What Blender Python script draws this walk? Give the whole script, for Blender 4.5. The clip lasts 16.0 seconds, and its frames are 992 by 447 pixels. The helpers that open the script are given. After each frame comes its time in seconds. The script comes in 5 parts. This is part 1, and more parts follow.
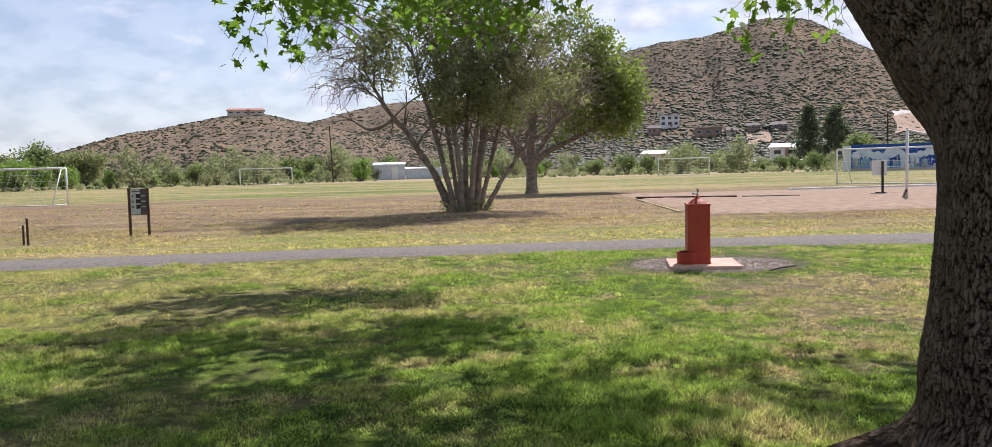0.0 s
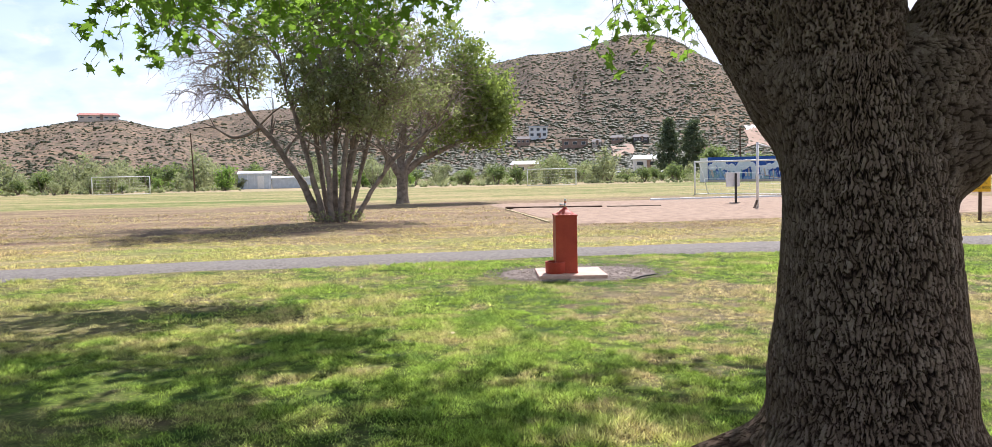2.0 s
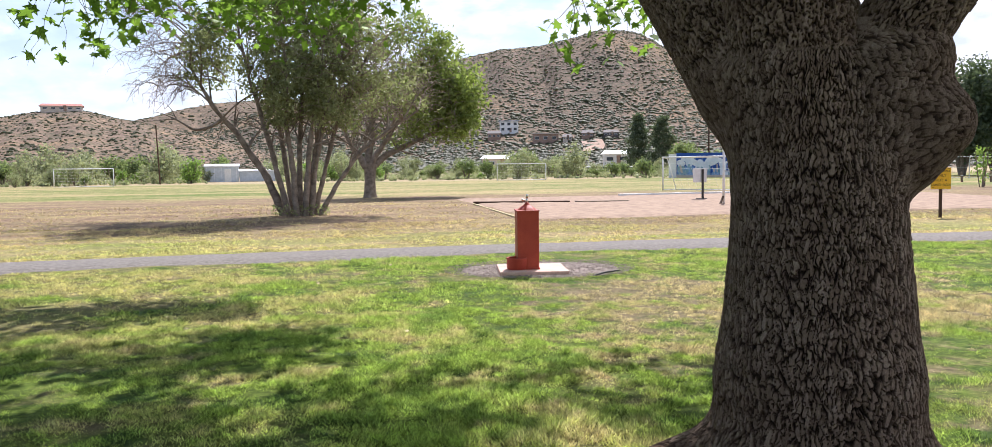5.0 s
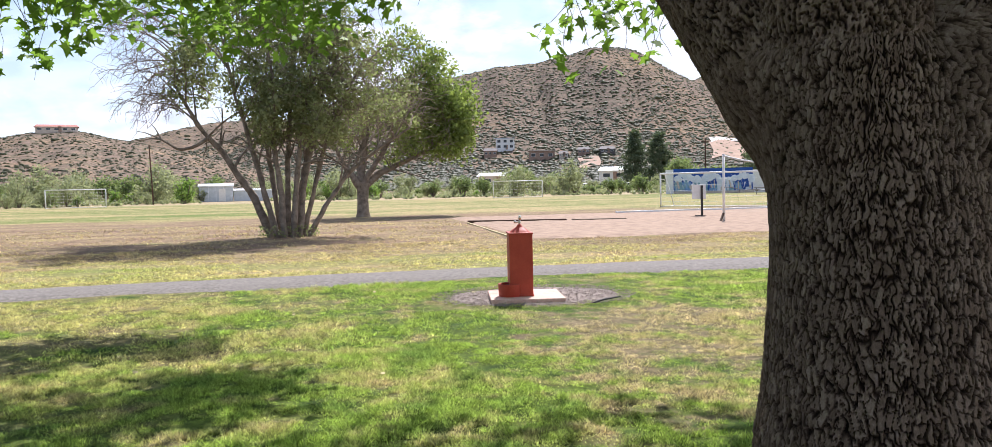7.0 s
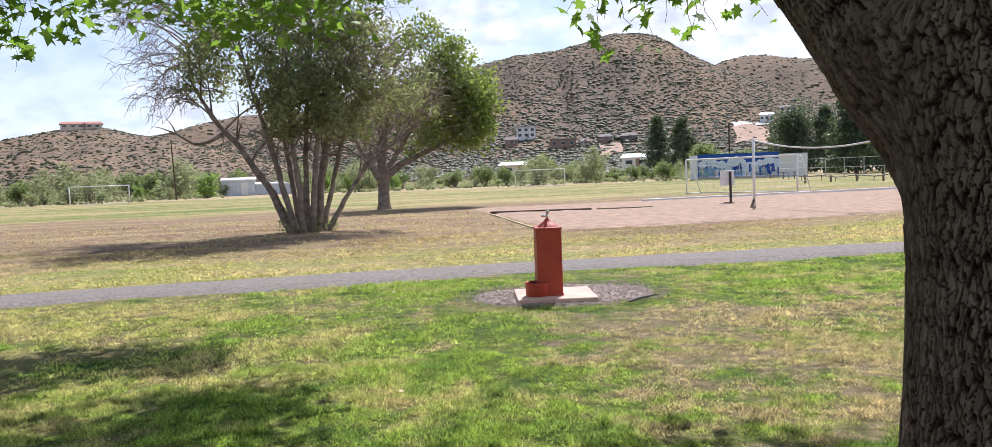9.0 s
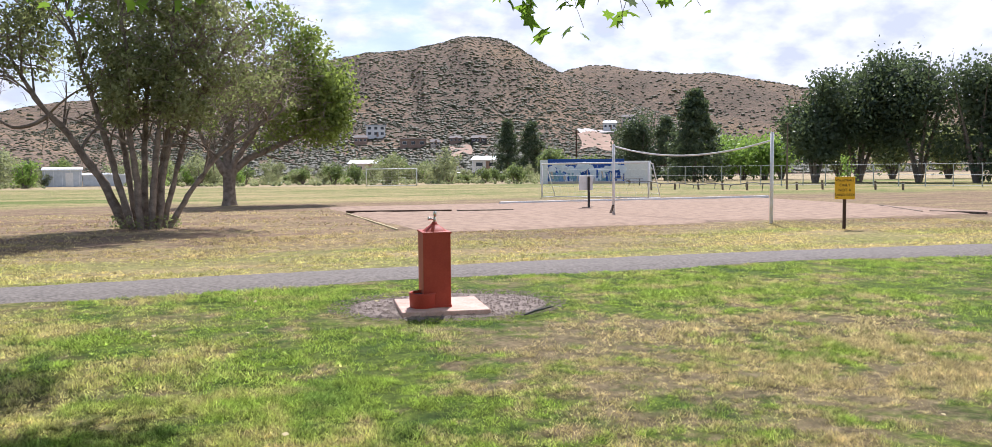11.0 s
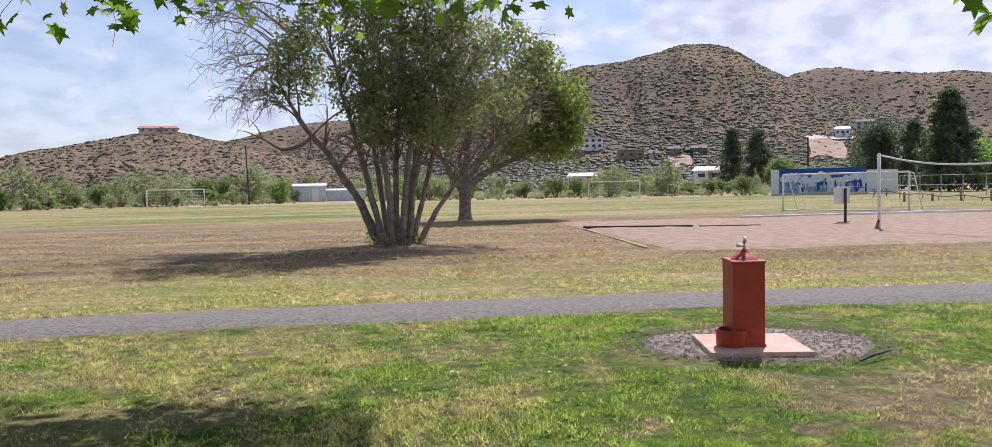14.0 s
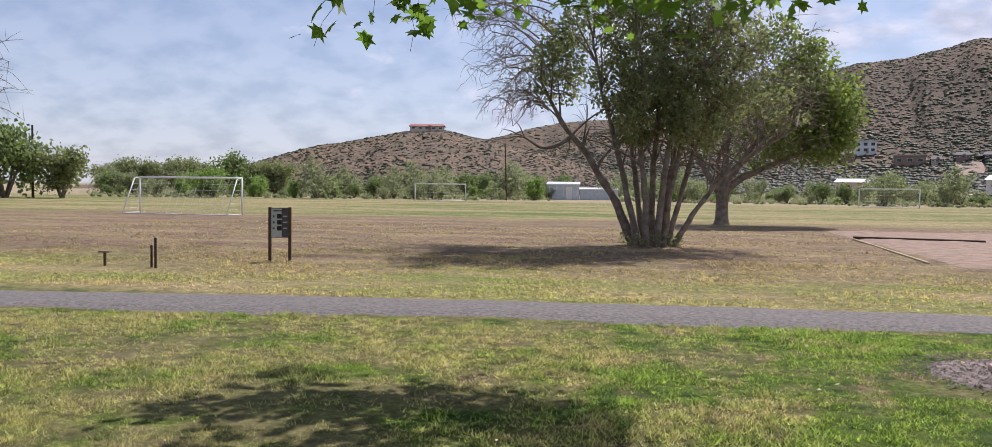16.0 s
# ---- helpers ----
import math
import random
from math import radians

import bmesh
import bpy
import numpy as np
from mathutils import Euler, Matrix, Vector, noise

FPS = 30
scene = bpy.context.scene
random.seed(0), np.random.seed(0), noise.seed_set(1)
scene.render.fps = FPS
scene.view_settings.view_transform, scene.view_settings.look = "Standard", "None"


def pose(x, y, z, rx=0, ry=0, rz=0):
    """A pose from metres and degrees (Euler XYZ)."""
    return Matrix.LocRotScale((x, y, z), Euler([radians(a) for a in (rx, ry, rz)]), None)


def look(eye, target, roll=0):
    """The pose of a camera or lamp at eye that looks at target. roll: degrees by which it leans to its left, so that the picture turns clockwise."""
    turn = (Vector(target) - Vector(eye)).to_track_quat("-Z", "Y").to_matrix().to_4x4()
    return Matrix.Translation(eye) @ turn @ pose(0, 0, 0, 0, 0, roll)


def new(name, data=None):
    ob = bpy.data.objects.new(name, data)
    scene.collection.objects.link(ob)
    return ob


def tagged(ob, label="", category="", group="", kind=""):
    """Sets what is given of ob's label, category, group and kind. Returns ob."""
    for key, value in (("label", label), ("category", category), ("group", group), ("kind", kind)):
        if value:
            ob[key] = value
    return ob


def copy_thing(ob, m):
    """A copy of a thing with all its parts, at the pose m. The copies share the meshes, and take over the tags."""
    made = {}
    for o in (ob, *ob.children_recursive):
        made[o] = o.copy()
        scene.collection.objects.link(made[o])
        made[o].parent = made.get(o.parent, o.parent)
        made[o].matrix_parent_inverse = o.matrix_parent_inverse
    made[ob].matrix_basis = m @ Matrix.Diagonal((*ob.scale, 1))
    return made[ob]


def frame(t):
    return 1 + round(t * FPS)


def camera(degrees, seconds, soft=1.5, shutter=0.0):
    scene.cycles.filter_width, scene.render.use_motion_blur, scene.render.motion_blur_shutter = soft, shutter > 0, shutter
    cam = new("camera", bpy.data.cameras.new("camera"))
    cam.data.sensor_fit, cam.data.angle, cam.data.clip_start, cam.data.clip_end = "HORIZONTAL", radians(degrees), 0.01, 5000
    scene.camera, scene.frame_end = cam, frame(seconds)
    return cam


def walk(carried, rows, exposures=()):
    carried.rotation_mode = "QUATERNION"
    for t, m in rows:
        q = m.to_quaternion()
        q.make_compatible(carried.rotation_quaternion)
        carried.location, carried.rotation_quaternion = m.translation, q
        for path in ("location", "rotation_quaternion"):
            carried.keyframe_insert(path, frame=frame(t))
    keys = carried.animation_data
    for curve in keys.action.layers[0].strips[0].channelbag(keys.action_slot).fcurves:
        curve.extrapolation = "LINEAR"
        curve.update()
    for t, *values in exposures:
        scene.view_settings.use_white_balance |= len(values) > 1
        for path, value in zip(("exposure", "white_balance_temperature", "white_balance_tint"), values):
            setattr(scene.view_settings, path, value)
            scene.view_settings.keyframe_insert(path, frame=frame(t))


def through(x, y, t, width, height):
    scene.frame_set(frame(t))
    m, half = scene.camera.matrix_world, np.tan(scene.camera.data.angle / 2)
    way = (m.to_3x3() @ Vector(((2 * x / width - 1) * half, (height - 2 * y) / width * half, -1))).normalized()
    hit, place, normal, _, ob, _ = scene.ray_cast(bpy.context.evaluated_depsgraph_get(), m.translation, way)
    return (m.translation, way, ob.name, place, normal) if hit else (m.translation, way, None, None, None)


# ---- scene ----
cam = camera(60.3, 16.0, soft=0.6)
PATH = [
    (0, (0.316, -0.67, 1.556), (0.303, 1.326, 1.425), -1.4),
    (0.5, (0.309, -0.727, 1.581), (0.475, 1.261, 1.447), -1.2),
    (1, (0.323, -0.715, 1.585), (0.527, 1.271, 1.457), -1.4),
    (1.5, (0.32, -0.706, 1.582), (0.563, 1.275, 1.46), -1.3),
    (2, (0.316, -0.692, 1.578), (0.604, 1.284, 1.463), -1.1),
    (2.5, (0.317, -0.681, 1.583), (0.646, 1.289, 1.467), -1.0),
    (3, (0.321, -0.685, 1.587), (0.678, 1.28, 1.475), -0.8),
    (3.5, (0.32, -0.673, 1.581), (0.696, 1.288, 1.468), -0.6),
    (5.8, (0.547, -0.264, 1.581), (0.894, 1.701, 1.447), -0.8),
    (6, (0.546, -0.155, 1.585), (0.93, 1.803, 1.458), -0.9),
    (6.5, (0.6, 0.069, 1.588), (1.015, 2.023, 1.483), -1.2),
    (7, (0.736, 0.311, 1.612), (1.099, 2.276, 1.523), -1.2),
    (7.5, (0.736, 0.515, 1.631), (1.063, 2.486, 1.549), -1.8),
    (8, (0.684, 0.725, 1.632), (0.999, 2.699, 1.548), -2.4),
    (8.5, (0.738, 0.899, 1.626), (1.058, 2.871, 1.526), -2.4),
    (9, (0.834, 1.099, 1.651), (1.145, 3.072, 1.538), -2.2),
    (9.5, (0.82, 1.33, 1.636), (1.217, 3.286, 1.509), -2.1),
    (9.7, (0.785, 1.454, 1.635), (1.296, 3.383, 1.502), -1.9),
    (12, (0.484, 2.807, 1.675), (1.153, 4.688, 1.556), -0.3),
    (12.5, (0.364, 3.062, 1.725), (0.807, 5.011, 1.638), -0.8),
    (13, (0.128, 3.222, 1.742), (0.448, 5.194, 1.659), -1.0),
    (13.5, (-0.055, 3.282, 1.744), (0.173, 5.267, 1.659), -1.1),
    (14, (-0.086, 3.38, 1.758), (0.082, 5.372, 1.672), -1.1),
    (14.5, (-0.132, 3.414, 1.768), (-0.135, 5.413, 1.688), -1.1),
    (15, (-0.172, 3.387, 1.765), (-0.353, 5.377, 1.685), -0.6),
    (15.5, (-0.187, 3.382, 1.764), (-0.509, 5.354, 1.681), 0.2),
    (16, (-0.217, 3.351, 1.761), (-0.628, 5.306, 1.677), 0.7),
]
walk(cam, [(t, look(eye, to, roll)) for t, eye, to, roll in PATH], exposures=[(0, 0.3, 6150, 16), (0.5, 0.48, 6120, 16), (3.5, 0.76, 6020, 16), (6, 0.76, 5990, 16), (7.5, 0.74, 5970, 16), (9, 0.58, 5960, 17), (12, 0.46, 5980, 18), (13, 0.17, 5950, 19), (14, 0.22, 5950, 19), (15.5, 0.06, 5950, 20), (16, 0.04, 5950, 20)])

# ---- world, sun ----
SUN_AZ, SUN_EL = radians(27), radians(53)
SUN_DIR = Vector((math.sin(SUN_AZ) * math.cos(SUN_EL), math.cos(SUN_AZ) * math.cos(SUN_EL), math.sin(SUN_EL)))
sun_data = bpy.data.lights.new("sun", "SUN")
sun_data.energy, sun_data.angle, sun_data.color = 5.0, radians(0.6), (1.0, 0.95, 0.88)
sun = new("sun", sun_data)
sun.matrix_world = look(SUN_DIR * 100, (0, 0, 0))

world = bpy.data.worlds.new("sky")
scene.world = world
world.use_nodes = True
wn, wl = world.node_tree.nodes, world.node_tree.links
wn.clear()
w_out = wn.new("ShaderNodeOutputWorld")
w_bg = wn.new("ShaderNodeBackground")
w_sky = wn.new("ShaderNodeTexSky")
w_sky.sky_type, w_sky.sun_disc = "NISHITA", False
w_sky.sun_elevation, w_sky.sun_rotation = SUN_EL, SUN_AZ
w_sky.air_density, w_sky.dust_density, w_sky.ozone_density = 1.0, 0.6, 2.0
w_bg.inputs["Strength"].default_value = 0.092
w_tc = wn.new("ShaderNodeTexCoord")
w_n = wn.new("ShaderNodeTexNoise")
w_n.inputs["Scale"].default_value, w_n.inputs["Detail"].default_value, w_n.inputs["Roughness"].default_value = 4.2, 9.0, 0.60
w_n.inputs["Distortion"].default_value = 0.3
w_r = wn.new("ShaderNodeValToRGB")
w_r.color_ramp.elements[0].position, w_r.color_ramp.elements[1].position = 0.40, 0.60
w_n2 = wn.new("ShaderNodeTexNoise")
w_n2.inputs["Scale"].default_value, w_n2.inputs["Detail"].default_value = 11.0, 6.0
w_r2 = wn.new("ShaderNodeValToRGB")
w_r2.color_ramp.elements[0].position, w_r2.color_ramp.elements[1].position = 0.36, 0.58
w_r2.color_ramp.elements[0].color = (5.7, 6.1, 7.0, 1)
w_r2.color_ramp.elements[1].color = (8.3, 8.5, 9.0, 1)
w_mix = wn.new("ShaderNodeMixRGB")
w_sep = wn.new("ShaderNodeSeparateXYZ")
wl.new(w_tc.outputs["Generated"], w_sep.inputs[0])
w_up = wn.new("ShaderNodeMath")
w_up.operation, w_up.inputs[1].default_value = "ADD", 0.42
wl.new(w_sep.outputs[2], w_up.inputs[0])
w_deck = wn.new("ShaderNodeCombineXYZ")
for w_k in (0, 1):
    w_div = wn.new("ShaderNodeMath")
    w_div.operation = "DIVIDE"
    wl.new(w_sep.outputs[w_k], w_div.inputs[0])
    wl.new(w_up.outputs[0], w_div.inputs[1])
    wl.new(w_div.outputs[0], w_deck.inputs[w_k])
wl.new(w_deck.outputs[0], w_n.inputs["Vector"])
wl.new(w_deck.outputs[0], w_n2.inputs["Vector"])
w_lean = wn.new("ShaderNodeMath")
w_lean.operation, w_lean.inputs[1].default_value = "MULTIPLY_ADD", 0.30
wl.new(w_sep.outputs[0], w_lean.inputs[0])
wl.new(w_n.outputs["Fac"], w_lean.inputs[2])
# fewer clouds towards the zenith
w_high = wn.new("ShaderNodeMath")
w_high.operation, w_high.inputs[1].default_value = "MULTIPLY_ADD", -0.26
wl.new(w_sep.outputs[2], w_high.inputs[0])
w_low = wn.new("ShaderNodeMath")
w_low.operation, w_low.inputs[1].default_value = "ADD", 0.045
wl.new(w_lean.outputs[0], w_low.inputs[0])
wl.new(w_low.outputs[0], w_high.inputs[2])
wl.new(w_high.outputs[0], w_r.inputs["Fac"])
wl.new(w_n2.outputs["Fac"], w_r2.inputs["Fac"])
# a pale veil towards the horizon
w_veil = wn.new("ShaderNodeMapRange")
w_veil.inputs["From Min"].default_value, w_veil.inputs["From Max"].default_value = 0.0, 0.34
w_veil.inputs["To Min"].default_value, w_veil.inputs["To Max"].default_value = 0.62, 0.12
wl.new(w_sep.outputs[2], w_veil.inputs["Value"])
w_most = wn.new("ShaderNodeMath")
w_most.operation = "MAXIMUM"
wl.new(w_r.outputs["Color"], w_most.inputs[0])
wl.new(w_veil.outputs[0], w_most.inputs[1])
wl.new(w_most.outputs[0], w_mix.inputs["Fac"])
wl.new(w_sky.outputs["Color"], w_mix.inputs["Color1"])
wl.new(w_r2.outputs["Color"], w_mix.inputs["Color2"])
wl.new(w_mix.outputs["Color"], w_bg.inputs["Color"])
wl.new(w_bg.outputs["Background"], w_out.inputs["Surface"])


# ---- materials ----
class Nodes:
    """A node material in the making."""

    def __init__(self, name, rough=0.8, metal=0.0, spec=0.3):
        self.mat = bpy.data.materials.new(name)
        self.mat.use_nodes = True
        self.n, self.l = self.mat.node_tree.nodes, self.mat.node_tree.links
        self.bsdf = self.n["Principled BSDF"]
        self.bsdf.inputs["Roughness"].default_value = rough
        self.bsdf.inputs["Metallic"].default_value = metal
        self.bsdf.inputs["Specular IOR Level"].default_value = spec
        self.where = None

    def pos(self, scale=(1, 1, 1)):
        g = self.n.new("ShaderNodeNewGeometry")
        m = self.n.new("ShaderNodeMapping")
        m.inputs["Scale"].default_value = scale
        self.l.new(g.outputs["Position"], m.inputs["Vector"])
        return m.outputs["Vector"]

    def obj(self, scale=(1, 1, 1)):
        g = self.n.new("ShaderNodeTexCoord")
        m = self.n.new("ShaderNodeMapping")
        m.inputs["Scale"].default_value = scale
        self.l.new(g.outputs["Object"], m.inputs["Vector"])
        return m.outputs["Vector"]

    def noise(self, vec, scale, detail=4, rough=0.55):
        t = self.n.new("ShaderNodeTexNoise")
        t.inputs["Scale"].default_value, t.inputs["Detail"].default_value, t.inputs["Roughness"].default_value = scale, detail, rough
        self.l.new(vec, t.inputs["Vector"])
        return t.outputs["Fac"]

    def ramp(self, fac, stops):
        r = self.n.new("ShaderNodeValToRGB")
        els = r.color_ramp.elements
        while len(els) < len(stops):
            els.new(0.5)
        for e, (p, c) in zip(els, stops):
            e.position, e.color = p, (*c, 1) if len(c) == 3 else (c[0],) * 3 + (1,)
        self.l.new(fac, r.inputs["Fac"])
        return r.outputs["Color"]

    def math(self, op, a, b=None):
        m = self.n.new("ShaderNodeMath")
        m.operation = op
        for k, v in enumerate((a, b)):
            if v is None:
                continue
            if isinstance(v, (int, float)):
                m.inputs[k].default_value = v
            else:
                self.l.new(v, m.inputs[k])
        return m.outputs[0]

    def axis(self, vec, k):
        s = self.n.new("ShaderNodeSeparateXYZ")
        self.l.new(vec, s.inputs[0])
        return s.outputs[k]

    def mix(self, fac, a, b, kind="MIX"):
        m = self.n.new("ShaderNodeMixRGB")
        m.blend_type = kind
        for key, v in (("Fac", fac), ("Color1", a), ("Color2", b)):
            if isinstance(v, (int, float)):
                m.inputs[key].default_value = v
            elif isinstance(v, tuple):
                m.inputs[key].default_value = (*v, 1)
            else:
                self.l.new(v, m.inputs[key])
        return m.outputs["Color"]

    def bump(self, fac, strength, dist=0.01):
        b = self.n.new("ShaderNodeBump")
        b.inputs["Strength"].default_value, b.inputs["Distance"].default_value = strength, dist
        self.l.new(fac, b.inputs["Height"])
        self.l.new(b.outputs["Normal"], self.bsdf.inputs["Normal"])

    def color(self, c):
        if isinstance(c, tuple):
            self.bsdf.inputs["Base Color"].default_value = (*c, 1)
        else:
            self.l.new(c, self.bsdf.inputs["Base Color"])
        return self

    def random(self):
        return self.n.new("ShaderNodeObjectInfo").outputs["Random"]

    def island(self):
        return self.n.new("ShaderNodeNewGeometry").outputs["Random Per Island"]


def speckled(name, a, b, scale=8.0, rough=0.8, metal=0.0, bump=0.2, dist=0.004, spec=0.3, local=False):
    m = Nodes(name, rough, metal, spec)
    v = m.obj() if local else m.pos()
    f1, f2 = m.noise(v, scale, 6), m.noise(v, scale * 9, 3)
    f = m.math("ADD", m.math("MULTIPLY", f1, 0.65), m.math("MULTIPLY", f2, 0.35))
    m.color(m.ramp(f, [(0.35, a), (0.65, b)]))
    m.bump(f, bump, dist)
    return m.mat


def foliage(name, dark, light, through=0.35, rough=0.55):
    m = Nodes(name, rough, 0, 0.35)
    c = m.ramp(m.math("ADD", m.math("MULTIPLY", m.island(), 0.4), m.math("MULTIPLY", m.noise(m.pos(), 1.3, 4), 0.7)), [(0.35, dark), (0.75, light)])
    m.color(c)
    t = m.n.new("ShaderNodeBsdfTranslucent")
    m.l.new(m.mix(0.5, c, (light[0] * 1.5, light[1] * 1.6, light[2])), t.inputs["Color"])
    s = m.n.new("ShaderNodeMixShader")
    s.inputs["Fac"].default_value = through
    m.l.new(m.bsdf.outputs[0], s.inputs[1])
    m.l.new(t.outputs[0], s.inputs[2])
    m.l.new(s.outputs[0], m.n["Material Output"].inputs["Surface"])
    return m.mat


def ground_color(m):
    """The turf, dry grass and bare soil of the park, by place."""
    p = m.pos()
    y = m.axis(p, 1)
    x = m.axis(p, 0)
    big, mid, fine = m.noise(p, 0.16, 4), m.noise(p, 0.75, 5, 0.6), m.noise(p, 26, 6, 0.75)
    blot = m.noise(p, 2.2, 6, 0.65)
    green = m.ramp(fine, [(0.36, (0.072, 0.118, 0.018)), (0.64, (0.245, 0.325, 0.052))])
    dry = m.ramp(fine, [(0.36, (0.25, 0.19, 0.085)), (0.64, (0.50, 0.40, 0.20))])
    soil = m.mix(m.ramp(m.noise(m.pos((0.3, 1.3, 1)), 0.8, 6, 0.7), [(0.50, (0.0,)), (0.62, (0.55,))]), m.ramp(m.noise(p, 5, 6, 0.7), [(0.3, (0.13, 0.084, 0.058)), (0.7, (0.31, 0.21, 0.14))]), (0.10, 0.067, 0.048))
    parched = m.math("MULTIPLY", m.ramp(m.math("ADD", m.math("DIVIDE", x, 20.0), 0.5), [(0.40, (0.10,)), (0.56, (0.01,))]), m.ramp(m.math("DIVIDE", y, 20.0), [(0.32, (0.2,)), (0.46, (1.0,))]))
    lawn_dry = m.ramp(m.math("ADD", parched, m.math("ADD", m.math("MULTIPLY", mid, 0.6), m.math("MULTIPLY", blot, 0.4))), [(0.49, (0.0,)), (0.61, (0.66,))])
    lawn = m.mix(lawn_dry, m.mix(m.ramp(m.noise(p, 1.7, 5, 0.65), [(0.50, (0.0,)), (0.60, (0.65,))]), green, (0.04, 0.095, 0.02)), dry)
    worn = m.math("MULTIPLY", m.ramp(m.math("DIVIDE", x, 10.0), [(0.12, (0.0,)), (0.40, (0.14,)), (0.75, (0.14,)), (0.95, (0.0,))]), m.ramp(m.math("DIVIDE", y, 20.0), [(0.26, (0.2,)), (0.36, (1.0,)), (0.52, (1.0,)), (0.6, (0.1,))]))
    bare = m.ramp(m.math("ADD", worn, m.math("ADD", m.math("MULTIPLY", blot, 0.6), m.math("MULTIPLY", mid, 0.4))), [(0.545, (0.0,)), (0.64, (0.85,))])
    tan = m.ramp(m.noise(p, 12, 6, 0.75), [(0.35, (0.16, 0.115, 0.07)), (0.65, (0.44, 0.34, 0.20))])
    lawn = m.mix(bare, lawn, tan)
    # across the path: yellowing verge, worn dirt, then playing field
    yy = m.math("ADD", y, m.math("MULTIPLY", m.math("SUBTRACT", big, 0.5), 14.0))
    f_dirt = m.math("MULTIPLY", m.ramp(m.math("DIVIDE", yy, 100.0), [(0.185, (0.0,)), (0.24, (1.0,)), (0.49, (1.0,)), (0.54, (0.0,))]),
                    m.ramp(mid, [(0.3, (0.55,)), (0.6, (1.0,))]))
    far = m.mix(m.ramp(m.math("DIVIDE", yy, 100.0), [(0.45, (0.0,)), (0.55, (1.0,))]),
                m.mix(m.ramp(m.noise(m.pos((0.35, 1.2, 1)), 0.5, 5), [(0.32, (0.25,)), (0.60, (1.0,))]), green, dry),
                m.mix(m.ramp(m.math("ADD", m.math("MULTIPLY", m.noise(m.pos((0.25, 1, 1)), 0.14, 6, 0.7), 0.6), m.math("MULTIPLY", m.noise(p, 0.8, 6, 0.7), 0.4)), [(0.42, (0.0,)), (0.56, (1.0,))]), (0.135, 0.175, 0.045), (0.36, 0.285, 0.14)))
    dirt = m.mix(m.ramp(m.noise(m.pos((0.25, 1.0, 1)), 0.55, 6, 0.65), [(0.48, (0.0,)), (0.62, (0.5,))]), soil, dry)
    far = m.mix(f_dirt, far, dirt)
    far = m.mix(m.ramp(m.math("DIVIDE", yy, 200.0), [(0.54, (0.0,)), (0.60, (1.0,))]), far,
                m.ramp(m.noise(p, 0.5, 6), [(0.35, (0.28, 0.22, 0.13)), (0.65, (0.47, 0.38, 0.23))]))
    tuft = m.ramp(m.math("ADD", m.math("MULTIPLY", m.noise(p, 9, 4, 0.65), 0.6), m.math("MULTIPLY", m.noise(p, 3.1, 3, 0.6), 0.4)), [(0.38, (0.62,)), (0.62, (1.45,))])
    both = m.mix(m.ramp(m.math("DIVIDE", y, 100.0), [(0.158, (0.0,)), (0.162, (1.0,))]), lawn, far)
    return m.mix(1.0, both, tuft, "MULTIPLY"), fine


gm = Nodes("turf_and_soil", 0.95, 0, 0.1)
gc, gf = ground_color(gm)
# ground colour scaled down by y: half on the near lawn, less farther off
ground_darkening = gm.ramp(gm.math("DIVIDE", gm.axis(gm.pos(), 1), 100.0), [(0.155, (0.5,)), (0.162, (0.7,)), (0.24, (0.75,)), (0.28, (0.86,))])
gc = gm.mix(1.0, gc, ground_darkening, "MULTIPLY")
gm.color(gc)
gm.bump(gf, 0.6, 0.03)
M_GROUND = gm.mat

bm_ = Nodes("grass_blades", 0.6, 0, 0.25)
bc, _ = ground_color(bm_)
bc = bm_.mix(bm_.math("MULTIPLY", bm_.island(), 0.25), bc, (0.34, 0.38, 0.10))
bc = bm_.mix(1.0, bc, bm_.ramp(bm_.island(), [(0.0, (0.7,)), (1.0, (2.85,))]), "MULTIPLY")
bm_.color(bc)
tr = bm_.n.new("ShaderNodeBsdfTranslucent")
bm_.l.new(bc, tr.inputs["Color"])
ms = bm_.n.new("ShaderNodeMixShader")
ms.inputs["Fac"].default_value = 0.55
bm_.l.new(bm_.bsdf.outputs[0], ms.inputs[1])
bm_.l.new(tr.outputs[0], ms.inputs[2])
bm_.l.new(ms.outputs[0], bm_.n["Material Output"].inputs["Surface"])
M_BLADE = bm_.mat

M_PATH = speckled("worn_asphalt", (0.075, 0.066, 0.058), (0.25, 0.22, 0.19), 20.0, 0.95, 0, 0.5, 0.006)
M_SAND = speckled("court_sand", (0.19, 0.125, 0.083), (0.38, 0.268, 0.186), 2.6, 0.95, 0, 0.7, 0.02)
M_GRAVEL = speckled("gravel", (0.12, 0.09, 0.075), (0.33, 0.27, 0.23), 14, 0.95, 0, 0.8, 0.02)
M_RED = speckled("red_paint", (0.33, 0.04, 0.022), (0.42, 0.065, 0.033), 5, 0.5, 0, 0.15, 0.002)
M_SLAB = speckled("painted_concrete", (0.45, 0.26, 0.20), (0.64, 0.45, 0.37), 4, 0.8, 0, 0.3, 0.003)
M_CHROME = speckled("dull_chrome", (0.55, 0.53, 0.5), (0.7, 0.68, 0.65), 30, 0.28, 1.0, 0.05)
M_DARK = speckled("dark_rubber", (0.015, 0.015, 0.015), (0.04, 0.038, 0.035), 20, 0.7)
M_WHITE = speckled("white_paint", (0.66, 0.65, 0.62), (0.80, 0.79, 0.76), 6, 0.5, 0, 0.1, 0.002)
M_ROPE = speckled("white_rope", (0.6, 0.59, 0.55), (0.8, 0.79, 0.75), 60, 0.9)
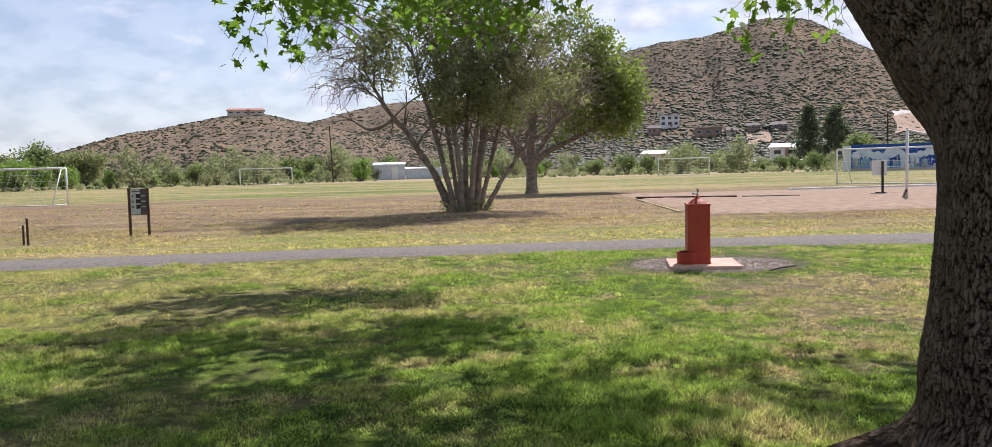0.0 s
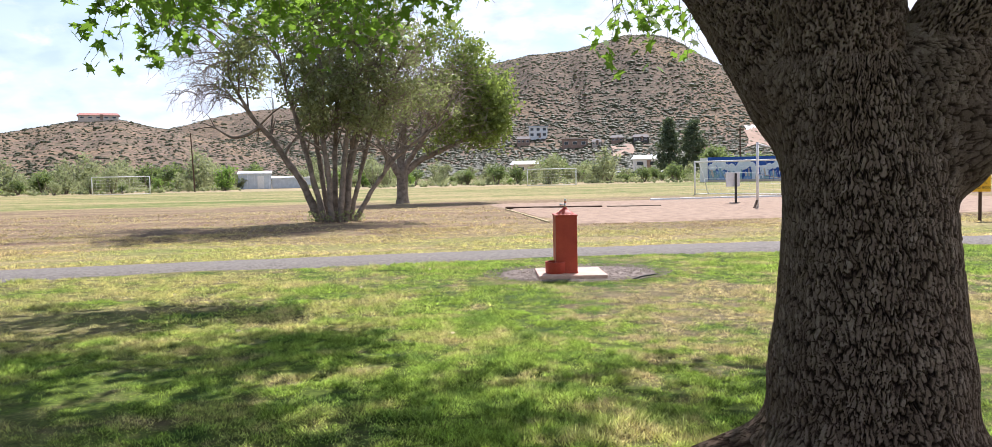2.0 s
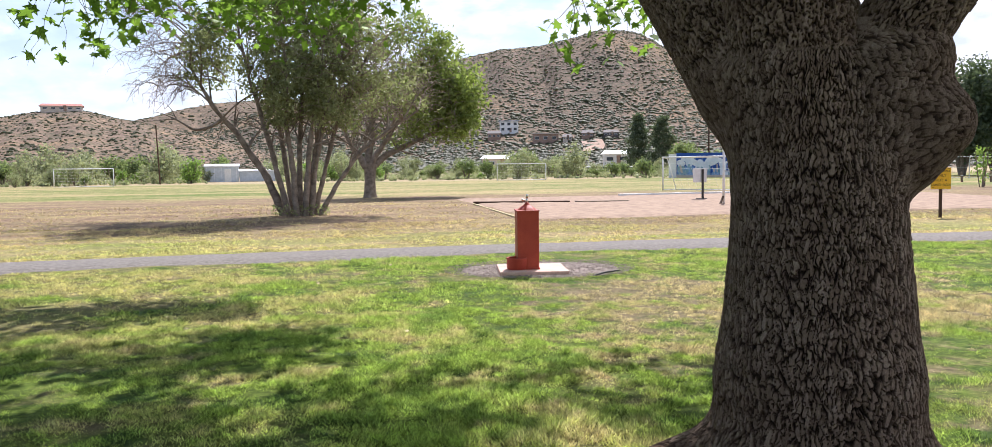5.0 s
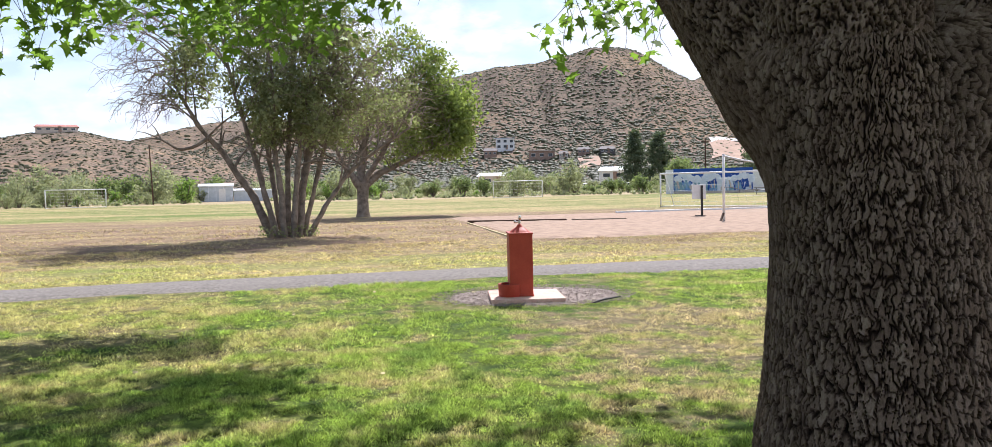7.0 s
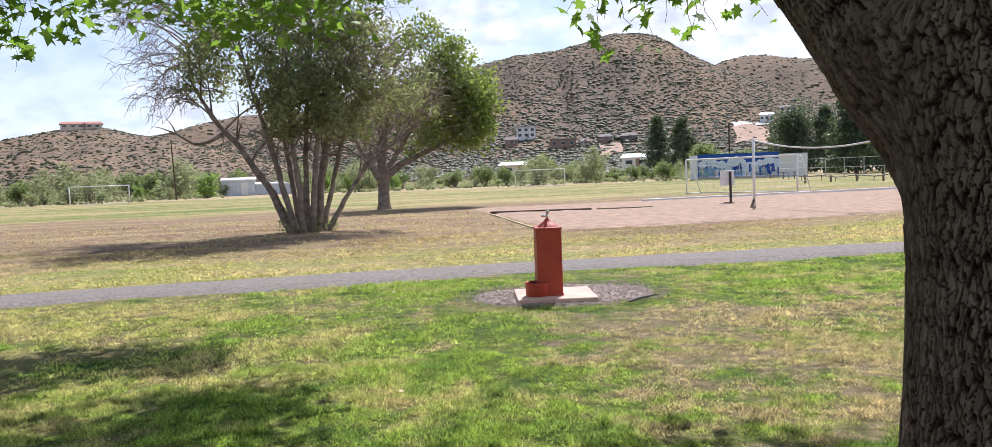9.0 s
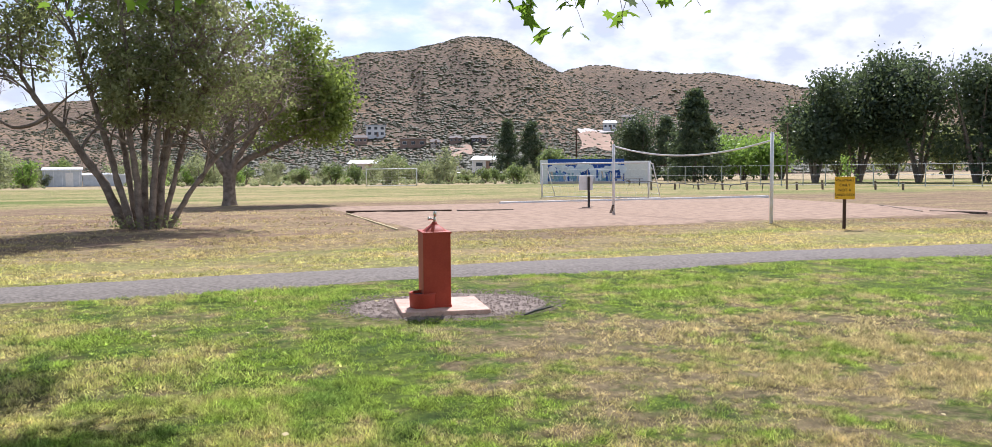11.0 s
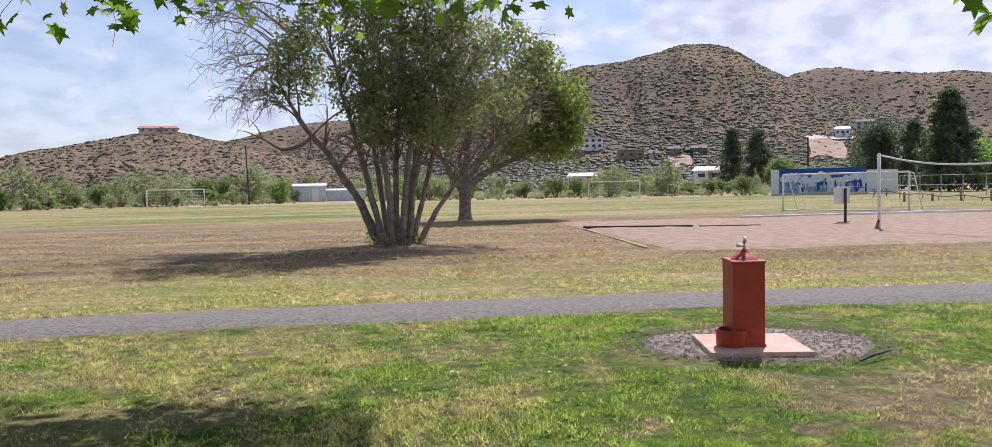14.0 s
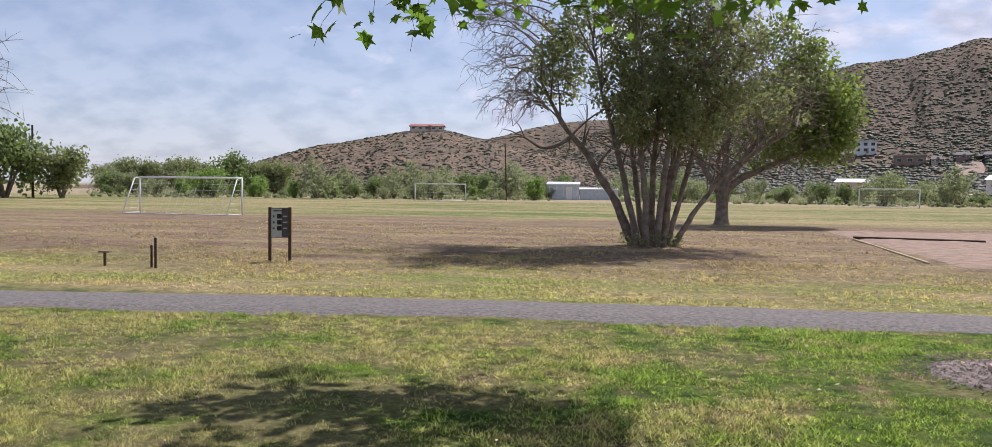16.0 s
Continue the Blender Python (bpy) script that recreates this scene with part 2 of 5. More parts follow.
M_NETSTR = speckled("dark_cord", (0.12, 0.12, 0.12), (0.25, 0.25, 0.24), 60, 0.9)
M_POST = speckled("brown_timber", (0.05, 0.03, 0.02), (0.11, 0.065, 0.04), 12, 0.85, 0, 0.4, 0.004)
M_BLACKPOST = speckled("black_steel", (0.02, 0.02, 0.02), (0.06, 0.055, 0.05), 15, 0.6)
M_YELLOW = speckled("yellow_sign_paint", (0.75, 0.40, 0.015), (0.85, 0.48, 0.03), 5, 0.5, 0, 0.05)
M_INK = speckled("black_ink", (0.015, 0.012, 0.01), (0.03, 0.025, 0.02), 20, 0.7)
M_PANEL = speckled("grey_panel", (0.34, 0.36, 0.33), (0.45, 0.47, 0.43), 6, 0.6, 0, 0.05)
M_PANELDARK = speckled("dark_panel", (0.05, 0.045, 0.05), (0.09, 0.08, 0.085), 6, 0.6, 0, 0.05)
M_TIMBER = speckled("weathered_timber", (0.10, 0.075, 0.055), (0.24, 0.19, 0.14), 6, 0.9, 0, 0.5, 0.006)
M_YTIMBER = speckled("yellow_tape", (0.42, 0.34, 0.17), (0.56, 0.47, 0.26), 6, 0.8)
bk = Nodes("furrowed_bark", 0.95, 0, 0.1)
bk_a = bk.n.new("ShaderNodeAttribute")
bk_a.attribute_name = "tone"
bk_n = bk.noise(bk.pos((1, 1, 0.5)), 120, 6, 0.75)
# low tone is near black: furrow shade painted into the bark colour
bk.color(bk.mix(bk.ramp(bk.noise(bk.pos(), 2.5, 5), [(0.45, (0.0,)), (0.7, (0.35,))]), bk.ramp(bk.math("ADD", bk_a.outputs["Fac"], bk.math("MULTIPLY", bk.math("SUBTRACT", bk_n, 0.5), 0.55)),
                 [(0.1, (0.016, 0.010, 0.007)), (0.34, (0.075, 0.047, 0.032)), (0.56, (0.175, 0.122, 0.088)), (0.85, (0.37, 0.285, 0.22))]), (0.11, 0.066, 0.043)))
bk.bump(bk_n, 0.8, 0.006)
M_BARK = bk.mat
M_STEM = speckled("grey_bark", (0.10, 0.078, 0.058), (0.30, 0.245, 0.19), 5, 0.95, 0, 0.6, 0.01)
M_TWIG = speckled("dry_twigs", (0.13, 0.098, 0.072), (0.30, 0.24, 0.185), 4, 0.95)
M_SYC = foliage("sycamore_leaf", (0.065, 0.125, 0.018), (0.19, 0.30, 0.045), 0.52)
M_LEAF = foliage("grey_green_leaf", (0.085, 0.10, 0.045), (0.31, 0.335, 0.165), 0.48)
M_LEAFB = foliage("fresh_green_leaf", (0.07, 0.105, 0.028), (0.27, 0.33, 0.09), 0.5)
M_CON = foliage("conifer_needles", (0.05, 0.075, 0.045), (0.13, 0.165, 0.09), 0.35)
M_SHRUB = foliage("shrub_leaf", (0.085, 0.125, 0.045), (0.22, 0.27, 0.11), 0.5)
M_SHRUBG = foliage("grey_shrub_leaf", (0.15, 0.175, 0.095), (0.32, 0.335, 0.20), 0.5)
M_SHRUBB = foliage("bright_shrub_leaf", (0.12, 0.20, 0.045), (0.26, 0.37, 0.09), 0.45)
M_SCRUB = foliage("hill_scrub", (0.085, 0.09, 0.052), (0.15, 0.155, 0.085), 0.55)
M_STUCCO = speckled("pale_stucco", (0.50, 0.42, 0.34), (0.62, 0.54, 0.45), 2, 0.9)
M_BROWNWALL = speckled("brown_stucco", (0.27, 0.18, 0.13), (0.36, 0.25, 0.19), 2, 0.9)
M_ROOFRED = speckled("clay_roof", (0.32, 0.13, 0.10), (0.42, 0.2, 0.16), 3, 0.8)
M_ROOFDARK = speckled("dark_roof", (0.08, 0.07, 0.065), (0.14, 0.12, 0.11), 3, 0.8)
M_TIN = speckled("galvanised_sheet", (0.42, 0.46, 0.50), (0.58, 0.62, 0.66), 2, 0.5, 0.2, 0.1)
M_TINROOF = speckled("white_sheet_roof", (0.66, 0.68, 0.70), (0.8, 0.81, 0.82), 2, 0.4)
M_GLASS = speckled("dark_window_glass", (0.02, 0.025, 0.03), (0.05, 0.06, 0.07), 2, 0.15, 0, 0.0, spec=0.5)
M_BLUE = speckled("mural_blue", (0.015, 0.06, 0.28), (0.03, 0.10, 0.38), 0.8, 0.7)
M_CLOUD = speckled("mural_white", (0.55, 0.62, 0.72), (0.8, 0.82, 0.85), 1.2, 0.7)
M_MURALSKY = speckled("mural_pale_blue", (0.10, 0.24, 0.48), (0.30, 0.46, 0.66), 2.2, 0.7)
M_TEAL = speckled("mural_teal", (0.08, 0.22, 0.30), (0.36, 0.52, 0.55), 1.6, 0.7)
M_CAR = speckled("white_car_paint", (0.62, 0.62, 0.62), (0.7, 0.7, 0.7), 1, 0.3, 0, 0)
M_CARDARK = speckled("dark_car_paint", (0.04, 0.045, 0.05), (0.07, 0.07, 0.08), 1, 0.3, 0, 0)
M_CARTH = speckled("packed_earth", (0.27, 0.18, 0.125), (0.40, 0.28, 0.20), 0.15, 0.95)
M_ROAD = speckled("pale_road", (0.45, 0.42, 0.38), (0.55, 0.52, 0.48), 0.3, 0.9)

hm = Nodes("hill_soil", 0.95, 0, 0.05)
hp = hm.pos()
hf = hm.math("ADD", hm.math("MULTIPLY", hm.noise(hp, 0.012, 5), 0.55), hm.math("MULTIPLY", hm.noise(hp, 0.12, 6, 0.7), 0.45))
hm.color(hm.mix(hm.ramp(hm.noise(hp, 0.5, 4, 0.7), [(0.42, (0.0,)), (0.58, (0.8,))]),
                hm.ramp(hf, [(0.36, (0.15, 0.11, 0.087)), (0.5, (0.215, 0.152, 0.113)), (0.63, (0.34, 0.225, 0.135))]), (0.095, 0.09, 0.06)))
hm.bump(hm.noise(hp, 0.15, 6), 0.8, 2.0)
M_HILL = hm.mat


# ---- building helpers ----
rng = np.random.default_rng(7)


def mesh(name, verts, faces, mat, parent=None, label="", smooth=False):
    me = bpy.data.meshes.new(name)
    me.from_pydata([tuple(v) for v in verts], [], [tuple(f) for f in faces])
    me.materials.append(mat)
    if smooth:
        me.shade_smooth()
    ob = new(name, me)
    ob.parent = parent
    if label:
        ob["label"] = label
    return ob


def triangles(name, verts, per, mat, parent=None, label=""):
    """One mesh of loose polygons of `per` corners each, from an array of corners."""
    verts = np.asarray(verts, np.float32).reshape(-1, 3)
    n = len(verts) // per
    me = bpy.data.meshes.new(name)
    me.vertices.add(len(verts))
    me.vertices.foreach_set("co", verts.ravel())
    me.loops.add(len(verts))
    me.loops.foreach_set("vertex_index", np.arange(len(verts), dtype=np.int32))
    me.polygons.add(n)
    me.polygons.foreach_set("loop_start", np.arange(0, len(verts), per, dtype=np.int32))
    me.update(calc_edges=True)
    me.materials.append(mat)
    ob = new(name, me)
    ob.parent = parent
    if label:
        ob["label"] = label
    return ob


def part(name, bm, mat, parent=None, label="", bevel=0.0, smooth=False):
    if bevel:
        bmesh.ops.bevel(bm, geom=bm.edges[:], offset=bevel, segments=2, affect="EDGES", profile=0.5)
    me = bpy.data.meshes.new(name)
    bm.to_mesh(me)
    bm.free()
    me.materials.append(mat)
    if smooth:
        me.shade_smooth()
    ob = new(name, me)
    ob.parent = parent
    if label:
        ob["label"] = label
    return ob


def box(sx, sy, sz, m=Matrix()):
    """A box that stands on z = 0 of m, centred in x and y."""
    bm = bmesh.new()
    bmesh.ops.create_cube(bm, size=1.0)
    bmesh.ops.transform(bm, matrix=m @ Matrix.Translation((0, 0, sz / 2)) @ Matrix.Diagonal((sx, sy, sz, 1)), verts=bm.verts)
    return bm


def rod(a, b, r, seg=10, r2=None):
    """A round bar from a to b."""
    a, b = Vector(a), Vector(b)
    bm = bmesh.new()
    bmesh.ops.create_cone(bm, cap_ends=True, segments=seg, radius1=r, radius2=r if r2 is None else r2, depth=(b - a).length)
    turn = (b - a).to_track_quat("Z", "Y").to_matrix().to_4x4()
    bmesh.ops.transform(bm, matrix=Matrix.Translation((a + b) / 2) @ turn, verts=bm.verts)
    return bm


def thing(name, m, label, category, group="", kind=""):
    ob = new(name)
    ob.matrix_world = m
    return tagged(ob, label, category, group, kind)


def tube(points, radii, seg=8, wobble=None):
    """Rings along a line: corners and quads."""
    pts = np.asarray(points, float)
    n = len(pts)
    t = np.gradient(pts, axis=0)
    t /= np.linalg.norm(t, axis=1)[:, None] + 1e-9
    ref = np.array([0.3, 0.9, 0.2]) if abs(t[0][2]) > 0.8 else np.array([0.0, 0.0, 1.0])
    u = np.cross(t, ref)
    u /= np.linalg.norm(u, axis=1)[:, None] + 1e-9
    v = np.cross(t, u)
    a = np.linspace(0, 2 * np.pi, seg, endpoint=False)
    rr = np.asarray(radii, float)[:, None] * np.ones((1, seg))
    if wobble is not None:
        rr = rr + wobble
    vs = pts[:, None] + rr[..., None] * (np.cos(a)[None, :, None] * u[:, None] + np.sin(a)[None, :, None] * v[:, None])
    i = np.arange(n - 1)[:, None] * seg
    j = np.arange(seg)[None]
    k = (j + 1) % seg
    f = np.stack([i + j, i + k, i + seg + k, i + seg + j], -1).reshape(-1, 4)
    return vs.reshape(-1, 3), f


class Heap:
    """Corners and faces of several tubes gathered for one mesh."""

    def __init__(self):
        self.v, self.f, self.n = [], [], 0

    def add(self, v, f):
        self.v.append(np.asarray(v))
        self.f.append(np.asarray(f) + self.n)
        self.n += len(v)

    def build(self, name, mat, parent=None, label="", smooth=True):
        return mesh(name, np.concatenate(self.v).tolist(), np.concatenate(self.f).tolist(), mat, parent, label, smooth)


def bend(a, b, n, sag=0.0, jitter=0.0, r=rng):
    """A wavering line from a to b, that bows by sag upwards at its middle."""
    a, b = np.asarray(a, float), np.asarray(b, float)
    s = np.linspace(0, 1, n)[:, None]
    p = a + (b - a) * s
    p[:, 2] += sag * 4 * (s * (1 - s))[:, 0]
    w = np.cumsum(r.normal(0, jitter, (n, 3)), 0)
    return p + (w - w[0]) * (s * (1 - 0.3 * s))


def worley(u, v, seed=3):
    """Distances to the nearest and second nearest cell points over unit cells, and the nearest's number."""
    def h(i, j, k):
        x = np.sin(i * 127.1 + j * 311.7 + k * 74.7 + seed * 19.3) * 43758.5453
        return x - np.floor(x)
    iu, iv = np.floor(u), np.floor(v)
    f1, f2, who = np.full(u.shape, 9.0), np.full(u.shape, 9.0), np.zeros(u.shape)
    for du in (-1, 0, 1):
        for dv in (-1, 0, 1):
            cu, cv = iu + du, iv + dv
            d = (np.abs(cu + 0.15 + 0.7 * h(cu, cv, 1) - u) ** 2.6 + np.abs(cv + 0.05 + 0.9 * h(cu, cv, 2) - v) ** 2.6) ** (1 / 2.6)
            near = d < f1
            f2 = np.where(near, f1, np.minimum(f2, d))
            who = np.where(near, h(cu, cv, 3), who)
            f1 = np.where(near, d, f1)
    return f1, f2, who


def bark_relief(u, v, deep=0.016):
    """Plates between furrows for bark, from lengths round and along the stem in metres, and a tone that darkens the
    furrows.
    """
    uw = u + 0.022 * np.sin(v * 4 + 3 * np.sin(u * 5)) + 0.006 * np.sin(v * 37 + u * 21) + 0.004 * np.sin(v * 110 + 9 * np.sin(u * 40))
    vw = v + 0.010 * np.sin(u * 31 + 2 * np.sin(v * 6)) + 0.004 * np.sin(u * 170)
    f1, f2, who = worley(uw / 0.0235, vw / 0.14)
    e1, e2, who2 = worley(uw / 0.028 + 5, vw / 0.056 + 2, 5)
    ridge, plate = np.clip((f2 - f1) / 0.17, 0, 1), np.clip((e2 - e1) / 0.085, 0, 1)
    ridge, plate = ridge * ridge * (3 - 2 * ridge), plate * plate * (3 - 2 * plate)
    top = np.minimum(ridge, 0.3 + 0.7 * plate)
    # the tone follows the relief, so crevice shade sits in the colour
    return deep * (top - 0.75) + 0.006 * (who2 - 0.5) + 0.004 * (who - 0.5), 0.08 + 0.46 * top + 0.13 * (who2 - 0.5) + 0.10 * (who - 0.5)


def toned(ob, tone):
    """Keeps the bark's tone with the mesh: random plate by plate, with painted shade in the furrows."""
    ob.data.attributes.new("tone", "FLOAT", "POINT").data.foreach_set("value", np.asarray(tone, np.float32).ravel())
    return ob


# ---- ground ----
def ground_sheet():
    edges = np.concatenate([-np.geomspace(3500, 30, 14), np.linspace(-24, 24, 49), np.geomspace(30, 3500, 14)])
    ys = np.concatenate([-np.geomspace(3500, 30, 8), np.linspace(-20, 44, 65), np.geomspace(50, 3500, 16)])
    gx, gy = np.meshgrid(edges, ys)
    gz = 0.02 * np.sin(gx * 0.9 + 1.3 * np.sin(gy * 0.5)) * np.sin(gy * 0.7 + 0.6) * (np.abs(gx) < 24) * (gy < 44) * (gy > 1)
    flat = np.exp(-(((gx - 3.3) ** 2 + (gy - 12.1) ** 2) / 3.0))
    gz = gz * (1 - flat) - 0.02 * (1 - flat)
    w = len(edges)
    i = np.arange(len(ys) - 1)[:, None] * w + np.arange(w - 1)[None]
    f = np.stack([i, i + 1, i + w + 1, i + w], -1).reshape(-1, 4)
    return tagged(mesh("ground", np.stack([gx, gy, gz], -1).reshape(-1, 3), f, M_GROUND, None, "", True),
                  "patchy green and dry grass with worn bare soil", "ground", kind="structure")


ground_sheet()


def path_mid(x):
    return 15.95 - 0.0055 * (x - 6.5) ** 2 if x > -18 else 12.65 + 0.27 * (x + 18) * 0.9


def strip(name, mat, xs, mid, half, z, label, ragged=0.06, rows=7):
    vs, fs = [], []
    for k, x in enumerate(xs):
        e1 = half + ragged * noise.noise((x * 1.7, 3.1, 0)) + ragged * noise.noise((x * 6.1, 9.0, 0))
        e2 = half + ragged * noise.noise((x * 1.5, 13.1, 4)) + ragged * noise.noise((x * 5.3, 1.0, 7))
        for j in range(rows):
            s = j / (rows - 1)
            drop = -0.06 if j in (0, rows - 1) else 0.012 * math.sin(math.pi * s) + 0.004 * noise.noise((x * 2, s * 9, 2))
            vs.append((x, mid(x) - e1 + (e1 + e2) * s, z + drop))
    for k in range(len(xs) - 1):
        for j in range(rows - 1):
            a = k * rows + j
            fs.append((a, a + rows, a + rows + 1, a + 1))
    return tagged(mesh(name, vs, fs, mat, None, "", True), label, name, kind="structure")


strip("path", M_PATH, np.arange(-60, 60, 0.25), path_mid, 0.97, 0.022, "worn grey gravelly asphalt footpath through the grass", 0.10)


def sand_court():
    """The raked sand of the volleyball court with an uneven rim."""
    vs, fs = [], []
    nx, ny = 60, 50
    for j in range(ny):
        for i in range(nx):
            s, t = i / (nx - 1), j / (ny - 1)
            x0, x1 = 6.3, 29.0 + 3.0 * t
            x = x0 + (x1 - x0) * s
            y = (25.3 + 0.012 * (x - 8) * 3) + (44.0 - 25.3) * t
            edge = 0.25 * noise.noise((x * 0.6, y * 0.6, 1))
            rim = min(s, 1 - s, t, 1 - t)
            vs.append((x + edge * (i in (0, nx - 1)), y + 2.2 * edge * (j in (0, ny - 1)),
                       -0.05 if rim == 0 else 0.03 + 0.025 * noise.noise((x * 1.1, y * 1.1, 3)) + 0.015 * noise.noise((x * 3, y * 3, 8))))
    for j in range(ny - 1):
        for i in range(nx - 1):
            a = j * nx + i
            fs.append((a, a + 1, a + nx + 1, a + nx))
    return tagged(mesh("sand_court", vs, fs, M_SAND, None, "", True), "pale pinkish sand of a volleyball court", "sand", kind="structure")


sand_court()


# ---- sycamore ----
def seg_dist(p, a, b, ra, rb):
    a, b = np.array(a), np.array(b)
    ab = b - a
    t = np.clip(((p - a) @ ab) / (ab @ ab), 0, 1)
    return np.linalg.norm(p - a - t[..., None] * ab, axis=-1) - (ra + (rb - ra) * t)


def smooth_min(a, b, k):
    h = np.clip(0.5 + 0.5 * (b - a) / k, 0, 1)
    return b + (a - b) * h - k * h * (1 - h)


LIMB_A = [(2.68, 3.12, 1.45), (2.49, 3.31, 2.0), (2.28, 3.72, 2.65), (1.85, 4.3, 3.5), (1.0, 5.2, 4.5), (0.2, 7.4, 5.1), (-0.6, 9.6, 5.3)]
LIMB_B = [(2.60, 3.02, 1.3), (2.55, 3.14, 2.2), (2.50, 3.24, 3.0), (2.5, 3.6, 4.4), (2.1, 4.8, 6.2), (1.4, 7.0, 7.4)]
LIMB_C = [(2.64, 3.05, 1.3), (2.80, 2.98, 1.9), (3.035, 2.84, 2.35), (3.43, 2.59, 2.98), (4.2, 2.0, 4.0), (5.2, 1.0, 5.2), (6.0, 0.2, 6.2)]


def sycamore_distance(p):
    d = seg_dist(p, (2.555, 2.89, -0.3), (2.545, 2.88, 0.62), 0.475, 0.43)
    d = smooth_min(d, seg_dist(p, (2.545, 2.88, 0.62), (2.63, 3.03, 1.45), 0.43, 0.365), 0.05)
    d = smooth_min(d, seg_dist(p, LIMB_A[0], LIMB_A[1], 0.28, 0.31), 0.05)
    d = smooth_min(d, seg_dist(p, LIMB_A[1], LIMB_A[2], 0.31, 0.30), 0.06)
    d = smooth_min(d, seg_dist(p, LIMB_B[0], LIMB_B[2], 0.335, 0.31), 0.05)
    d = smooth_min(d, seg_dist(p, LIMB_C[0], LIMB_C[2], 0.30, 0.21), 0.06)
    d = smooth_min(d, seg_dist(p, (2.94, 2.86, 1.62), (3.01, 2.81, 1.76), 0.17, 0.195), 0.08)
    for ang, far, lift, thick in ((150, 1.15, 0.02, 0.10), (118, 0.95, 0.0, 0.09), (75, 0.9, -0.02, 0.11), (20, 1.0, 0.0, 0.12), (-35, 0.95, 0.0, 0.12), (-85, 0.9, -0.02, 0.13), (-140, 0.95, 0.0, 0.12), (195, 1.0, 0.0, 0.11)):
        c, s = math.cos(radians(ang)), math.sin(radians(ang))
        d = smooth_min(d, seg_dist(p, (2.55 + 0.30 * c, 2.88 + 0.30 * s, 0.28), (2.55 + far * c, 2.88 + far * s, -0.06 + lift), 0.17, thick * 0.7), 0.14)
    return d


def sycamore():
    tree = thing("sycamore_tree", Matrix.Translation((2.55, 2.88, 0)), "large sycamore with deeply furrowed grey-brown bark standing in grass", "tree")
    inv = Matrix.Translation((-2.55, -2.88, 0))

    def own(ob):
        ob.matrix_parent_inverse = inv
        return ob

    ct, cz, nt, nz = 240, 170, 760, 560
    th = np.linspace(0, 2 * np.pi, ct + 1)
    zs = np.linspace(-0.1, 2.22, cz)

    def axis_at(z):
        return np.stack([np.interp(z, [0, 0.62, 1.45, 2.62], [2.555, 2.54, 2.60, 2.66]), np.interp(z, [0, 0.62, 1.45, 2.62], [2.89, 2.87, 3.01, 3.10]), z], -1)[:, None, :]

    dirs = np.stack([np.cos(th), np.sin(th), 0 * th], -1)
    r = np.full((cz, ct + 1), 1.6)
    for _ in range(45):
        r -= 0.8 * sycamore_distance(axis_at(zs) + r[..., None] * dirs[None])
        r = np.maximum(r, 0.05)
    fine_th, fine_z = np.linspace(0, 2 * np.pi, nt, endpoint=False), np.linspace(-0.1, 2.22, nz)
    r = np.stack([np.interp(fine_th, th, row) for row in r])
    r = np.stack([np.interp(fine_z, zs, col) for col in r.T], 1)
    th, zs = fine_th, fine_z
    centre = axis_at(zs)
    dirs = np.stack([np.cos(th), np.sin(th), 0 * th], -1)
    u = th[None] * 0.44 + 0 * zs[:, None]
    v = zs[:, None] + 0 * th[None]
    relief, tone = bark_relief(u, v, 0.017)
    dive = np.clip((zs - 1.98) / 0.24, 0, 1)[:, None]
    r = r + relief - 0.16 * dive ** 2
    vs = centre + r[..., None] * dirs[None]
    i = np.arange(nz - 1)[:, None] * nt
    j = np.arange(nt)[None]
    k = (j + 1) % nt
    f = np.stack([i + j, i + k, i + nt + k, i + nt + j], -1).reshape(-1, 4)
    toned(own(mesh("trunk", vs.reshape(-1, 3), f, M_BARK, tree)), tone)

    for line, r0, r1 in ((LIMB_A, 0.345, 0.07), (LIMB_B, 0.335, 0.08), (LIMB_C, 0.218, 0.07)):
        p = np.array(line)
        s = np.linspace(0, len(p) - 1, 500)
        q = np.stack([np.interp(s, np.arange(len(p)), p[:, c]) for c in range(3)], -1)
        ker = np.hanning(61) / np.hanning(61).sum()
        q = np.stack([np.convolve(np.pad(q[:, c], 30, "edge"), ker, "valid") for c in range(3)], -1)[30:]
        run = np.r_[0, np.cumsum(np.linalg.norm(np.diff(q, axis=0), axis=1))]
        along = np.r_[np.arange(0, 1.45, 0.0065), np.linspace(1.45, run[-1], 60)]
        q = np.stack([np.interp(along, run, q[:, c]) for c in range(3)], -1)
        rad = np.interp(along, [0, 0.5, 1.0, run[-1]], [r0 * 0.6, r0 * 0.91, r0 * 0.88, r1])
        seg = 340
        a = np.linspace(0, 2 * np.pi, seg, endpoint=False)
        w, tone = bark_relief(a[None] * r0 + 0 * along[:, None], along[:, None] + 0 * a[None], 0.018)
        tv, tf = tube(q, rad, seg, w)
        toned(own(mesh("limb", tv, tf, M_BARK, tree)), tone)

    # lobed leaves: hanging sprays at the rim of the crown and a mass above
    lobe = np.array([(0, -0.55), (0.16, -0.32), (0.5, -0.34), (0.34, -0.06), (0.62, 0.16), (0.26, 0.18), (0.0, 0.62), (-0.26, 0.18), (-0.62, 0.16), (-0.34, -0.06), (-0.5, -0.34), (-0.16, -0.32)])

    def leaves(pts, size, tilt):
        n = len(pts)
        yaw = rng.uniform(0, 2 * np.pi, n)
        t1, t2 = rng.normal(0, tilt, n), rng.normal(0, tilt, n)
        sz = size * rng.uniform(0.55, 1.15, n)
        e1 = np.stack([np.cos(yaw), np.sin(yaw), np.sin(t1)], -1)
